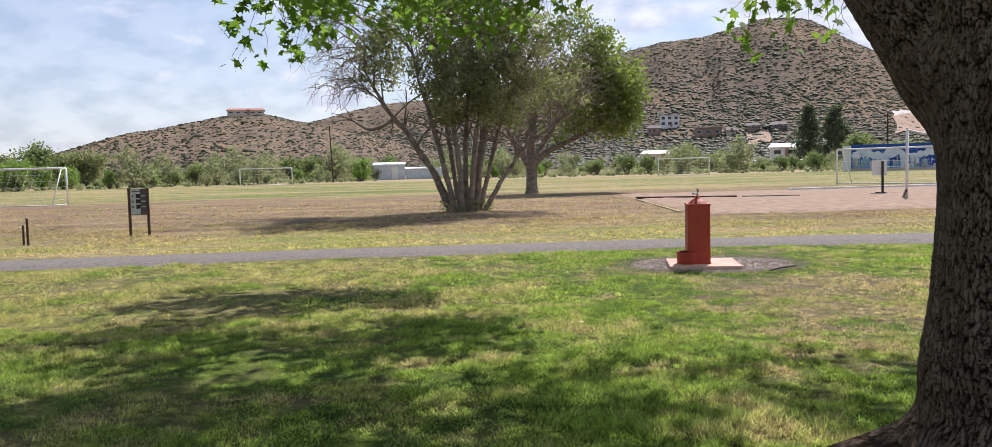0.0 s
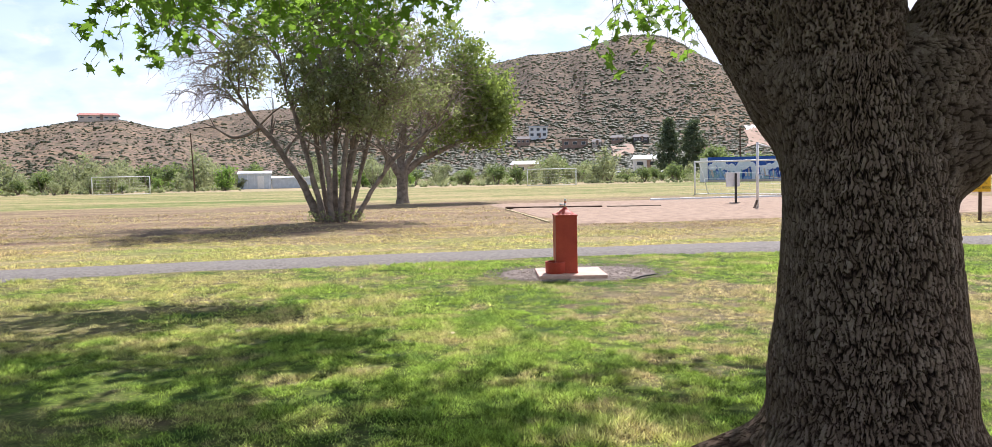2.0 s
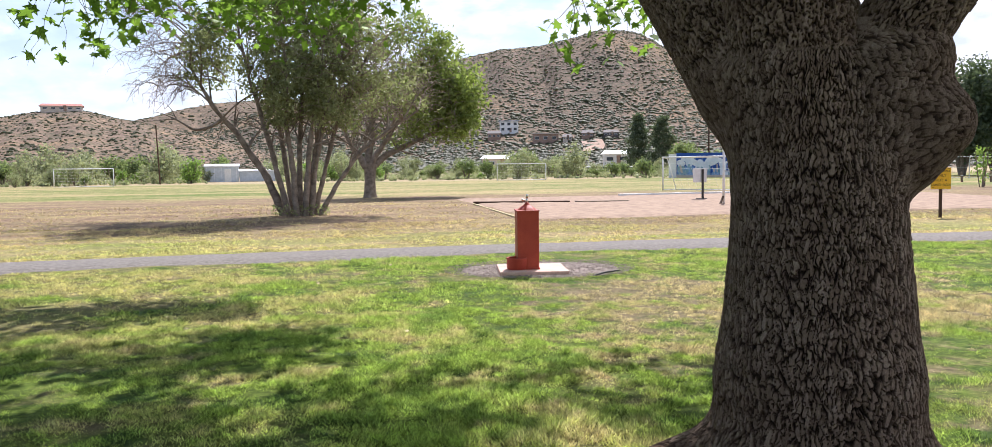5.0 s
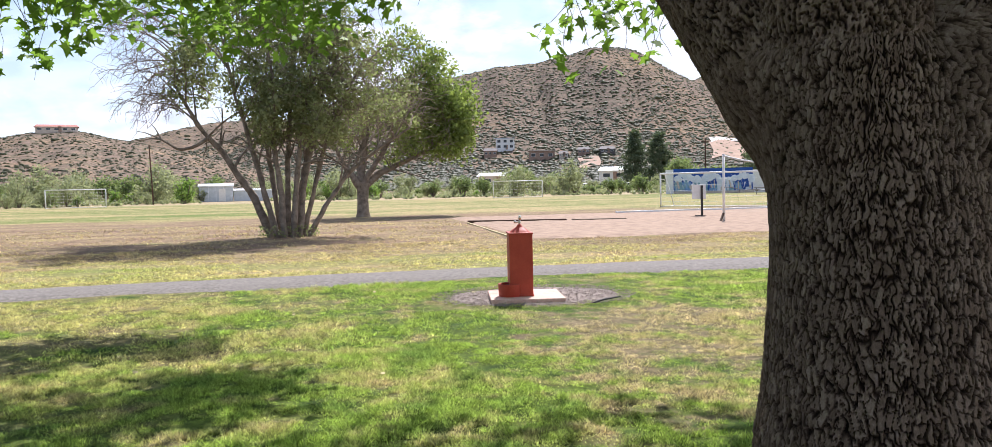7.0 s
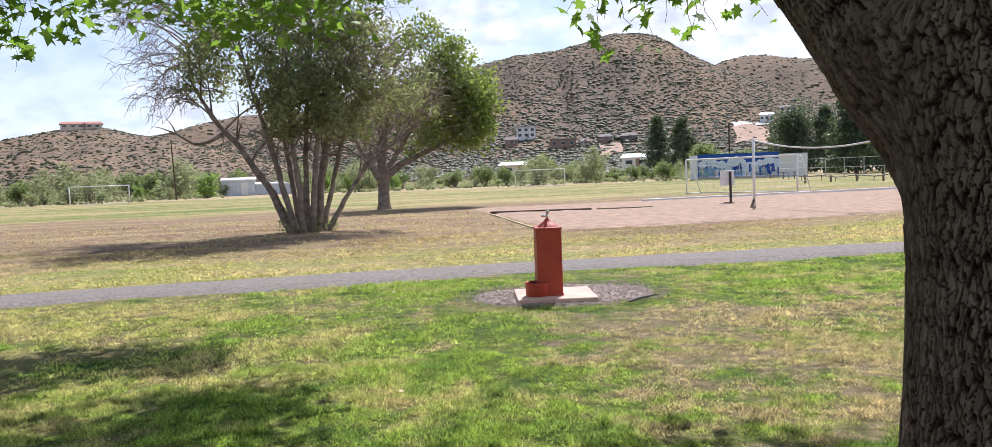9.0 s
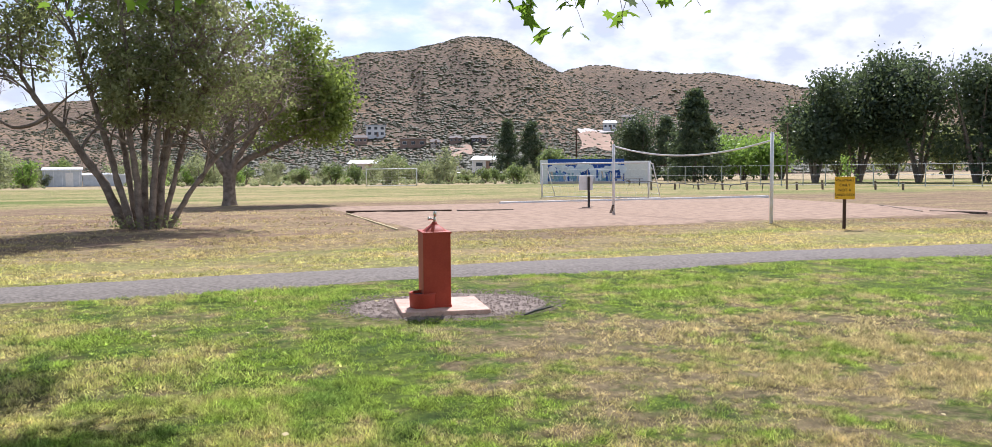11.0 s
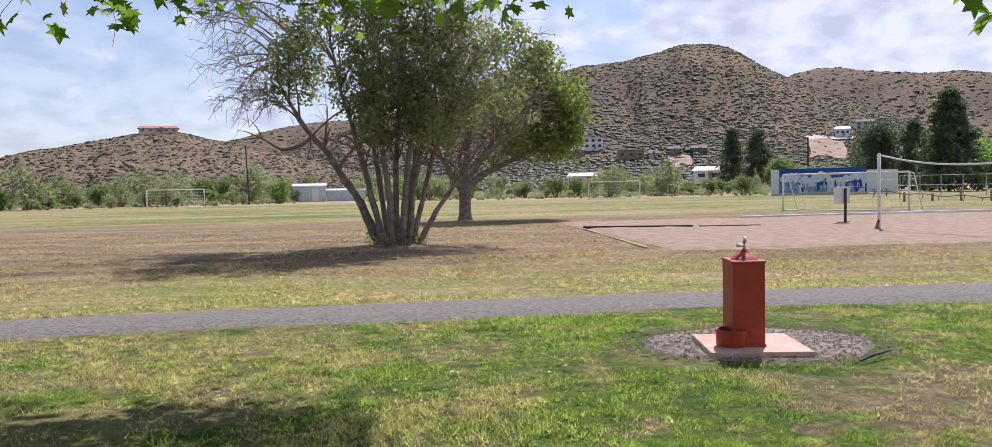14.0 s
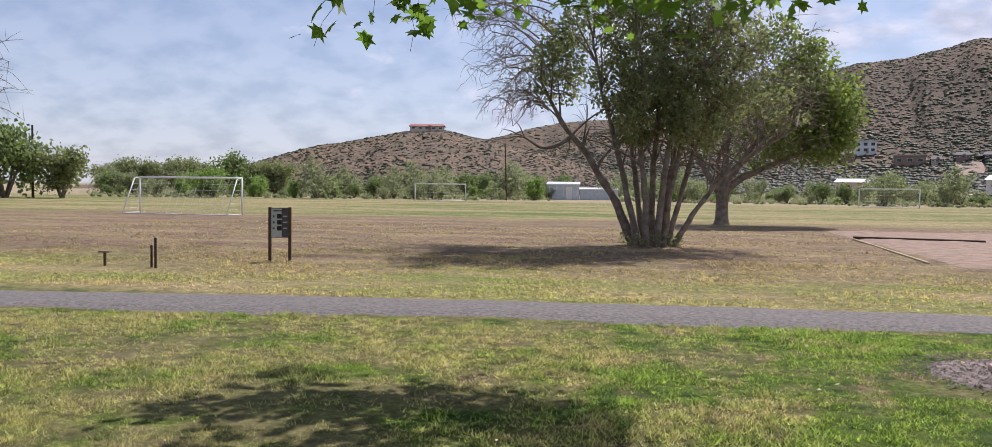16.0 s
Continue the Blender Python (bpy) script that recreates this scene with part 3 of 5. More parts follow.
        e2 = np.stack([-np.sin(yaw) * np.cos(t2), np.cos(yaw) * np.cos(t2), np.sin(t2) - 0.35], -1)
        e1 /= np.linalg.norm(e1, axis=1)[:, None]
        e2 /= np.linalg.norm(e2, axis=1)[:, None]
        nrm = np.cross(e1, e2)
        curl = -0.25 * (lobe ** 2).sum(1)
        return (pts[:, None] + sz[:, None, None] * (lobe[None, :, :1] * e1[:, None] + lobe[None, :, 1:] * e2[:, None] + curl[None, :, None] * nrm[:, None])).reshape(-1, 3)

    twig = Heap()
    spray_pts = []
    sprays = [(-2.22, 8.65, 3.9, 2.72, 34), (-2.05, 8.7, 4.0, 2.80, 34), (-1.85, 8.7, 4.0, 3.0, 26), (-1.62, 8.5, 4.0, 2.96, 34), (-1.35, 8.6, 4.0, 3.06, 36),
              (-1.05, 8.9, 4.2, 3.2, 50), (-0.75, 9.6, 4.3, 3.05, 60), (-0.4, 9.7, 4.4, 2.98, 80), (-0.1, 8.9, 4.3, 2.98, 80), (0.15, 9.4, 4.4, 2.92, 90),
              (0.45, 9.6, 4.5, 2.95, 90), (0.75, 9.9, 4.5, 3.1, 70), (1.05, 9.7, 4.6, 3.2, 55), (1.4, 10.0, 4.6, 3.4, 40), (1.8, 10.2, 4.6, 3.55, 20),
              (-0.8, 7.0, 4.0, 2.98, 30), (-0.1, 10.6, 4.8, 3.35, 60), (2.82, 7.8, 3.6, 2.68, 26), (3.05, 7.95, 3.6, 2.74, 26), (3.25, 8.05, 3.6, 2.69, 26), (3.5, 8.1, 3.6, 2.80, 18), (3.75, 8.15, 3.6, 2.82, 14), (4.1, 8.25, 3.6, 2.88, 14)]
    for x, y, zt, zb, n in sprays:
        n = int(n * 0.42) if -1.1 < x < 1.9 else int(n * 0.9)
        for _ in range(3):
            a = np.array([x + rng.normal(0, 0.12), y + rng.normal(0, 0.25), zt])
            b = np.array([x + rng.normal(0, 0.16), y + rng.normal(0, 0.22), zb + abs(rng.normal(0, 0.16))])
            line = bend(a, b, 9, 0, 0.05)
            twig.add(*tube(line, np.linspace(0.005, 0.0018, 9), 4))
            s = rng.uniform(0.1, 1.0, int(n * 0.5)) ** 0.8
            base = np.stack([np.interp(s, np.linspace(0, 1, 9), line[:, c]) for c in range(3)], -1)
            spray_pts.append(base + rng.normal(0, 0.075, base.shape) - np.array([0, 0, 0.03]))
    hang = np.concatenate(spray_pts)
    low = own(triangles("hanging_leaves", leaves(hang, 0.13, 0.7), len(lobe), M_SYC, tree, "fresh green lobed leaves on drooping twigs"))
    tagged(own(twig.build("twig_cluster", M_STEM, tree)), kind="stuff")
    # upper crown: clumps over the shaded ground, carried up towards the sun
    shade = []
    r2 = np.random.default_rng(21)
    while len(shade) < 860:
        x, y = r2.uniform(-6.5, 4.2), r2.uniform(-6, 10.6)
        left = -4.6 + 0.35 * math.sin(y * 1.3) if y > 6 else -6.5
        right = 3.7 if y < 6.15 else (0.75 - (y - 6.4) * 0.42 if y < 10.6 else -9)
        if y > 2.5 and x > 3.5 + 0.2 * math.sin(3 * y):
            continue
        if left < x < right and noise.noise((x * 0.75, y * 0.75, 5)) > (-0.06 if y > 5 else -0.4):
            shade.append((x, y))
    pts = []
    for x, y in shade:
        h = r2.uniform(3.75, 5.2) if y > 5.5 and x < 1.2 else r2.uniform(4.4, 8.5)
        c = np.array([x + 0.34 * h, y + 0.67 * h, h])
        pts.append(c + r2.normal(0, 1, (32, 3)) * np.array([0.22, 0.24, 0.16]))
    own(triangles("crown", leaves(np.concatenate(pts), 0.17, 0.5), len(lobe), M_SYC, tree))
    return tree


sycamore()


# ---- drinking fountain ----
def drinking_fountain():
    m = pose(3.235, 12.05, 0, 0, 0, -7.5)
    f = thing("drinking_fountain", m, "red painted metal drinking fountain with chrome bubbler on a concrete slab", "drinking fountain")
    part("base_slab", box(1.02, 1.06, 0.10, pose(0.07, 0.02, -0.03)), M_SLAB, f, "faded reddish concrete slab", 0.012)
    zb, zt, hw, d0, d1 = 0.07, 0.935, 0.162, -0.25, 0.25
    part("column", box(2 * hw, d1 - d0, zt - zb, pose(0, 0, zb)), M_RED, f, "", 0.008)
    part("top_plate", box(2 * hw + 0.02, d1 - d0 + 0.02, 0.022, pose(0, 0, zt - 0.004)), M_RED, f, "", 0.005)
    part("foot_trim", box(2 * hw + 0.016, d1 - d0 + 0.016, 0.03, pose(0, 0, zb)), M_RED, f, "scuffed dark-edged foot", 0.005)
    # bell-shaped hood
    prof = [(0.145, 0.0), (0.128, 0.018), (0.095, 0.045), (0.06, 0.068), (0.034, 0.092), (0.026, 0.112), (0.0, 0.116)]
    vs, fs, seg = [], [], 24
    for r_, z_ in prof:
        for k in range(seg):
            a = 2 * math.pi * k / seg
            sq = 1.0 / max(abs(math.cos(a)), abs(math.sin(a))) ** 0.5
            vs.append((r_ * sq * math.cos(a), -0.05 + r_ * sq * math.sin(a), 0.95 + z_))
    for i in range(len(prof) - 1):
        for k in range(seg):
            fs.append((i * seg + k, i * seg + (k + 1) % seg, (i + 1) * seg + (k + 1) % seg, (i + 1) * seg + k))
    mesh("hood", vs, fs, M_RED, f, "", True)
    tap = part("bubbler", rod((0, -0.05, 1.05), (0.004, -0.05, 1.13), 0.017, 14, 0.013), M_CHROME, f, "chrome bubbler", smooth=True)
    part("bubbler_head", rod((0.004, -0.05, 1.13), (0.008, -0.055, 1.185), 0.021, 14, 0.017), M_CHROME, tap, smooth=True)
    h = part("push_handle", rod((-0.015, -0.05, 1.095), (-0.062, -0.055, 1.10), 0.012, 12), M_CHROME, f, smooth=True)
    part("knob", rod((-0.055, -0.055, 1.10), (-0.078, -0.057, 1.102), 0.021, 14), M_CHROME, h, smooth=True)
    # dog bowl at the foot
    vs, fs, seg = [], [], 28
    prof = [(0.155, 0.0), (0.165, 0.02), (0.168, 0.15), (0.175, 0.17), (0.168, 0.178), (0.150, 0.17), (0.135, 0.12), (0.06, 0.095), (0.0, 0.092)]
    for r_, z_ in prof:
        for k in range(seg):
            a = 2 * math.pi * k / seg
            vs.append((-0.16 + r_ * 0.95 * math.cos(a), -0.16 + r_ * math.sin(a), zb + z_))
    for i in range(len(prof) - 1):
        for k in range(seg):
            fs.append((i * seg + k, i * seg + (k + 1) % seg, (i + 1) * seg + (k + 1) % seg, (i + 1) * seg + k))
    bowl = mesh("pet_bowl", vs, fs, M_RED, f, "red pet bowl with dark basin", True)
    # a flat dark disc closes the bowl's hollow just below its rim
    bmw = bmesh.new()
    bmesh.ops.create_circle(bmw, cap_ends=True, segments=28, radius=0.140, matrix=pose(-0.16, -0.16, zb + 0.15))
    part("basin", bmw, M_DARK, bowl, "flat dark disc inside the bowl")


drinking_fountain()


def gravel_bed():
    vs, fs, n = [(3.5, 12.35, 0.018)], [], 56
    for ring, s in ((1, 0.5), (2, 0.9), (3, 1.0)):
        for k in range(n):
            a = 2 * math.pi * k / n
            w = 1 + 0.10 * noise.noise((2 * math.cos(a), 2 * math.sin(a), 3)) + 0.05 * noise.noise((6 * math.cos(a), 6 * math.sin(a), 1))
            vs.append((3.5 + 1.32 * s * w * math.cos(a), 12.35 + 1.02 * s * w * math.sin(a), 0.014 if ring < 3 else -0.04))
    for k in range(n):
        k2 = (k + 1) % n
        fs.append((0, 1 + k, 1 + k2))
        for r_ in range(2):
            a, b = 1 + r_ * n, 1 + (r_ + 1) * n
            fs.append((a + k, b + k, b + k2, a + k2))
    tagged(mesh("gravel_bed", vs, fs, M_GRAVEL), "reddish-brown gravel and chips round the fountain", "gravel", kind="structure")
    r = np.random.default_rng(4)
    a, s = r.uniform(0, 2 * np.pi, 2600), np.sqrt(r.uniform(0, 1.12, 2600))
    c = np.stack([3.5 + 1.42 * s * np.cos(a), 12.35 + 1.18 * s * np.sin(a), np.full(2600, 0.02)], -1)
    sz = r.uniform(0.008, 0.022, (2600, 1, 1)) * r.uniform(0.6, 1.3, (2600, 1, 3)) * np.array([1, 1, 0.6])
    octa = np.array([(1, 0, 0), (0, 1, 0), (0, 0, 1), (0, 1, 0), (-1, 0, 0), (0, 0, 1), (-1, 0, 0), (0, -1, 0), (0, 0, 1), (0, -1, 0), (1, 0, 0), (0, 0, 1)], float)
    v = c[:, None] + octa[None] * sz
    tagged(triangles("pebbles", v, 3, M_GRAVEL), "loose brown and grey pebbles", "pebbles", kind="stuff")


gravel_bed()
st = Heap()
st.add(*tube(bend((4.02, 11.12, 0.04), (4.5, 11.45, 0.05), 7, 0.01, 0.006), [0.009, 0.013, 0.013, 0.014, 0.012, 0.010, 0.006], 7))
tagged(st.build("stick", M_DARK), "dark fallen branch lying on the grass", "stick")


# ---- trees of the park ----
def blades_at(pts, size, r, stretch=2.0, droop=0.0):
    """Small pointed leaves, four corners each, about the points."""
    n = len(pts)
    d1 = r.normal(0, 1, (n, 3))
    d1[:, 2] -= droop
    d1 /= np.linalg.norm(d1, axis=1)[:, None]
    d2 = np.cross(d1, r.normal(0, 1, (n, 3)))
    d2 /= np.linalg.norm(d2, axis=1)[:, None] + 1e-9
    s = (size * r.uniform(0.6, 1.3, n))[:, None]
    a, b = d1 * s, d2 * s / stretch
    return np.stack([pts - a, pts + b - 0.1 * a, pts + a, pts - b - 0.1 * a], 1).reshape(-1, 3)


def clump_cloud(r, blobs, total, spread=0.28, per=26):
    """Points in loose clumps inside the given ellipsoids (x, y, z, rx, ry, rz, weight)."""
    w = np.array([b[6] for b in blobs], float)
    out = []
    for b, n in zip(blobs, (total * w / w.sum()).astype(int)):
        k = max(n // per, 1)
        d = r.normal(0, 1, (k, 3))
        d /= np.linalg.norm(d, axis=1)[:, None]
        c = np.array(b[:3]) + d * (r.uniform(0.05, 1, (k, 1)) ** 0.45) * np.array(b[3:6])
        out.append((c[:, None] + r.normal(0, spread, (k, per, 3))).reshape(-1, 3))
    return np.concatenate(out)


def multi_stem_tree():
    r = np.random.default_rng(11)
    t = thing("multi_stem_tree", Matrix.Translation((-0.95, 30.8, 0)), "many-stemmed tree with grey trunks, dull leaves and bare drooping twigs", "tree")
    stems = [((-0.55, -0.1), [(-1.15, 0, 1.4), (-2.1, 0.0, 3.0), (-2.9, 0.0, 3.9), (-3.6, 0.1, 5.2)], 0.20, 0.05),
             ((-0.35, -0.35), [(-0.75, -0.4, 1.5), (-1.1, -0.5, 3.0), (-1.6, -0.6, 4.8), (-1.9, -0.6, 6.5)], 0.15, 0.04),
             ((-0.30, 0.3), [(-0.5, 0.5, 1.6), (-0.7, 0.8, 3.2), (-0.8, 1.2, 5.0), (-0.6, 1.5, 7.0)], 0.14, 0.04),
             ((-0.12, -0.5), [(-0.22, -0.6, 1.5), (-0.35, -0.8, 3.2), (-0.2, -1.0, 5.2), (-0.5, -1.0, 7.4)], 0.15, 0.04),
             ((0.02, -0.1), [(0.0, 0, 1.5), (0.05, 0.1, 3.2), (0.2, 0.2, 5.2), (0.3, 0.2, 8.0)], 0.16, 0.04),
             ((0.16, -0.45), [(0.22, -0.6, 1.6), (0.3, -0.8, 3.0), (0.7, -0.9, 5.0), (0.9, -1.0, 7.2)], 0.15, 0.04),
             ((0.30, 0.25), [(0.45, 0.4, 1.6), (0.7, 0.7, 3.1), (1.1, 0.9, 5.0), (1.6, 1.2, 7.0)], 0.14, 0.04),
             ((0.36, -0.25), [(0.55, -0.3, 1.6), (0.85, -0.4, 3.0), (1.3, -0.6, 4.8), (2.0, -0.7, 6.6)], 0.15, 0.04),
             ((0.50, 0.05), [(0.85, 0.1, 1.5), (1.2, 0.1, 2.9), (1.9, 0.2, 4.6), (2.8, 0.3, 6.2)], 0.13, 0.04),
             ((0.62, -0.15), [(1.25, -0.2, 1.0), (2.1, -0.3, 2.1), (3.1, -0.4, 2.9), (4.3, -0.4, 3.7)], 0.13, 0.035)]
    tips = []
    for (bx, by), pts, r0, r1 in stems:
        p = np.array([(bx, by, -0.1)] + pts)
        s = np.linspace(0, len(p) - 1, 26)
        q = np.stack([np.interp(s, np.arange(len(p)), p[:, c]) for c in range(3)], -1)
        q[1:] += np.cumsum(r.normal(0, 0.012, (25, 3)), 0)
        h = Heap()
        h.add(*tube(q, np.linspace(r0 * 0.8, r1 * 0.9, 26) + 0.008 * r.normal(0, 1, 26), 9))
        for k in (10, 13, 16, 19, 22, 25):
            for _ in range(2):
                e = q[k] + r.normal(0, 1, 3) * np.array([0.9, 0.8, 0.5]) + np.array([0, 0, 0.8])
                line = bend(q[k], e, 7, 0.12, 0.05, r)
                h.add(*tube(line, np.linspace(0.04, 0.012, 7), 5))
                tips += [line[-1], line[4]]
        h.build("trunk", M_STEM, t)
    # the low bare limb that reaches out
    h = Heap()
    limb = bend((-2.5, 0, 3.5), (-4.35, 0.05, 3.25), 9, -0.35, 0.05, r)
    h.add(*tube(limb, np.linspace(0.075, 0.035, 9), 7))
    for dx, dz in ((-0.75, 0.28), (-0.9, -0.1), (-0.4, 0.6)):
        h.add(*tube(bend(limb[-1], limb[-1] + np.array([dx, 0.1, dz]), 6, 0.05, 0.04, r), np.linspace(0.033, 0.006, 6), 5))
    h.build("branch", M_STEM, t, "bare crooked branch")
    tw = Heap()
    # bare forking twigs of the open side, drooping at their ends
    for _ in range(26):
        a = np.array([r.uniform(-3.9, -2.3), r.uniform(-1.2, 1.2), r.uniform(4.0, 7.6)])
        b = a + np.array([r.uniform(-2.5, -1.0), r.normal(0, 0.7), r.uniform(-0.8, 1.0)])
        b[0] = max(b[0], -6.0)
        first = bend(a, b, 12, r.uniform(0.1, 0.5), 0.07, r)
        tw.add(*tube(first, np.linspace(0.026, 0.009, 12), 4))
        for _ in range(8):
            k = r.integers(2, 12)
            p = first[k]
            second = bend(p, p + np.array([r.uniform(-1.0, 0.25), r.normal(0, 0.45), r.uniform(-0.7, 0.6)]), 8, r.uniform(0.05, 0.25), 0.05, r)
            tw.add(*tube(second, np.linspace(0.013, 0.005, 8), 3))
            for _ in range(4):
                p = second[r.integers(2, 8)]
                tw.add(*tube(bend(p, p + np.array([r.uniform(-0.5, 0.2), r.normal(0, 0.22), r.uniform(-0.55, 0.2)]), 5, 0.05, 0.03, r), np.linspace(0.008, 0.003, 5), 3))
    # grey tangle among and beside the leaves
    for _ in range(1250):
        if r.random() < 0.72:
            c = np.array([2.5, 0, 5.0]) + np.clip(r.normal(0, 1, 3), -1.7, 1.7) * np.array([1.25, 1.3, 1.0])
        else:
            c = np.array([-0.3, 0, 6.0]) + np.clip(r.normal(0, 1, 3), -1.7, 1.7) * np.array([2.0, 1.5, 1.3])
        d = r.normal(0, 1, 3) * np.array([1, 1, 0.6]) + np.array([0.3, 0, 0.1])
        d *= r.uniform(0.4, 1.0) / np.linalg.norm(d)
        tw.add(*tube(bend(c, c + d, 5, r.uniform(0, 0.12), 0.03, r), np.linspace(0.011, 0.003, 5), 3))
    for tip in tips:
        for _ in range(2):
            tw.add(*tube(bend(tip, tip + r.normal(0, 0.5, 3) + np.array([0, 0, 0.25]), 5, 0.05, 0.02, r), np.linspace(0.012, 0.003, 5), 3))
    tagged(tw.build("twig_tangle", M_TWIG, t, "grey bare twigs"), kind="stuff")
    blobs = [(-3.1, 0, 5.6, 0.9, 1.1, 1.25, 1.3), (-2.6, 0.2, 6.9, 0.9, 1.2, 0.8, 0.7), (-0.7, 0, 5.6, 1.3, 1.6, 1.6, 2.6), (-0.6, 0, 4.2, 1.2, 1.4, 0.8, 1.0), (0.9, 0, 5.2, 1.3, 1.6, 1.8, 2.8),
             (0.8, 0, 7.3, 1.7, 1.6, 1.3, 2.4), (-1.0, 0, 7.6, 1.3, 1.5, 0.9, 1.2), (2.3, 0, 6.5, 1.0, 1.3, 1.1, 1.2), (2.3, 0.1, 4.6, 1.3, 1.5, 1.2, 0.9), (3.7, 0, 4.6, 1.2, 1.3, 1.1, 0.5), (1.2, -0.4, 3.6, 1.0, 1.2, 0.5, 0.8), (0.2, -1.2, 4.6, 1.6, 0.7, 0.9, 1.2), (-0.6, -0.6, 3.5, 0.9, 1.0, 0.4, 0.5)]
    blobs = [(x, y, z, rx, ry * 1.5, rz, w) for x, y, z, rx, ry, rz, w in blobs] + [(0.4, 0, 8.9, 1.7, 2.4, 0.9, 2.0), (-1.6, 0, 9.6, 1.6, 2.0, 1.0, 1.6), (0.6, 0, 10.6, 1.9, 2.2, 1.1, 2.0), (-0.8, 0, 11.8, 1.4, 1.6, 0.9, 1.0), (1.9, 0, 9.4, 1.2, 1.8, 0.9, 0.9)]
    pts = clump_cloud(r, blobs, 42000, 0.15, 40)
    triangles("crown", blades_at(pts, 0.072, r, 1.8), 4, M_LEAF, t)
    # suckers round the foot
    a = r.uniform(0, 2 * np.pi, 420)
    foot = np.stack([0.9 * np.cos(a) * r.uniform(0.8, 1.15, 420), 0.75 * np.sin(a), r.uniform(0.02, 0.38, 420)], -1)
    tagged(triangles("sucker_growth", blades_at(foot, 0.055, r, 1.8), 4, M_LEAF, t, "green shoots round the foot"), kind="stuff")


multi_stem_tree()


def round_tree():
    r = np.random.default_rng(5)
    t = thing("park_tree", Matrix.Translation((2.15, 49.6, 0)), "single-trunk park tree with forked limbs and bright green outer leaves", "tree")
    h = Heap()
    h.add(*tube(np.array([(0, 0, -0.1), (0, 0, 0.25), (0.0, 0, 0.9), (0.02, 0, 1.5), (0.0, 0, 1.9)]), [0.46, 0.36, 0.32, 0.34, 0.40], 12))
    h.build("trunk", M_STEM, t)
    for pts, r0 in (([(-0.15, 0, 1.7), (-0.6, 0, 2.4), (-1.1, 0, 3.4), (-1.6, 0, 5.0)], 0.24), ([(0.0, 0, 1.8), (0.1, 0.2, 3.0), (0.4, 0.3, 4.6), (0.6, 0.4, 7)], 0.24),
                    ([(0.2, 0, 1.8), (0.9, 0, 2.5), (2.0, 0, 3.1), (3.6, -0.1, 3.8), (5.0, 0, 4.6)], 0.24), ([(0.1, -0.1, 1.9), (1.0, -0.5, 3.4), (2.0, -0.8, 5.0), (3.0, -0.8, 6.8)], 0.17),
                    ([(-0.1, 0.2, 1.9), (-0.3, 1.0, 3.4), (0.2, 1.8, 5.2)], 0.16)):
        p = np.array(pts)
        s = np.linspace(0, len(p) - 1, 16)
        q = np.stack([np.interp(s, np.arange(len(p)), p[:, c]) for c in range(3)], -1)
        q[1:] += np.cumsum(r.normal(0, 0.03, (15, 3)), 0)
        h = Heap()
        h.add(*tube(q, np.linspace(r0, 0.05, 16), 8))
        for k in (6, 9, 12, 15):
            for _ in range(3):
                h.add(*tube(bend(q[k], q[k] + r.normal(0, 0.9, 3) + np.array([0, 0, 0.7]), 6, 0.1, 0.05, r), np.linspace(0.05, 0.012, 6), 4))
        h.build("limb", M_STEM, t)
    blobs = [(-0.6, 0, 5.2, 1.8, 2.2, 1.8, 1.4), (1.2, 0, 6.6, 2.2, 2.4, 1.9, 2.2), (3.2, 0, 5.2, 2.0, 2.2, 1.6, 2.4), (4.8, 0, 5.6, 1.5, 1.8, 1.7, 2.2), (5.3, 0, 4.0, 1.3, 1.6, 0.9, 1.2), (3.6, 0, 7.2, 1.7, 1.8, 1.2, 1.8), (1.0, 0, 8.4, 1.6, 1.8, 0.9, 0.9), (2.2, 0, 3.6, 1.7, 1.8, 0.6, 0.8)]
    blobs = [(x, y, z, rx, ry, rz, w * (0.55 if x < 3 else 1.15)) for x, y, z, rx, ry, rz, w in blobs] + [(5.6, 0, 6.6, 1.2, 1.6, 1.2, 1.6), (4.2, 0, 8.5, 1.5, 1.8, 1.1, 1.5), (6.0, 0, 5.0, 0.9, 1.3, 1.2, 1.0), (2.4, 0, 9.6, 1.6, 1.8, 0.9, 0.9)]
    triangles("crown", blades_at(clump_cloud(r, blobs, 15000, 0.30, 42), 0.12, r, 1.6), 4, M_LEAFB, t)
    tw = Heap()
    for _ in range(900):
        c = np.array([1.9, 0, 5.4]) + np.clip(r.normal(0, 1, 3), -1.5, 1.5) * np.array([1.9, 1.6, 1.5])
        d = r.normal(0, 1, 3) * np.array([1, 1, 0.6]) + np.array([0.2, 0, 0.2])
        d *= r.uniform(0.5, 1.3) / np.linalg.norm(d)
        tw.add(*tube(bend(c, c + d, 5, r.uniform(0, 0.15), 0.04, r), np.linspace(0.02, 0.005, 5), 3))
    tagged(tw.build("twig_tangle", M_TWIG, t, "brown bare twigs"), kind="stuff")


round_tree()


# ---- sports things ----
GOALS = "soccer goals"


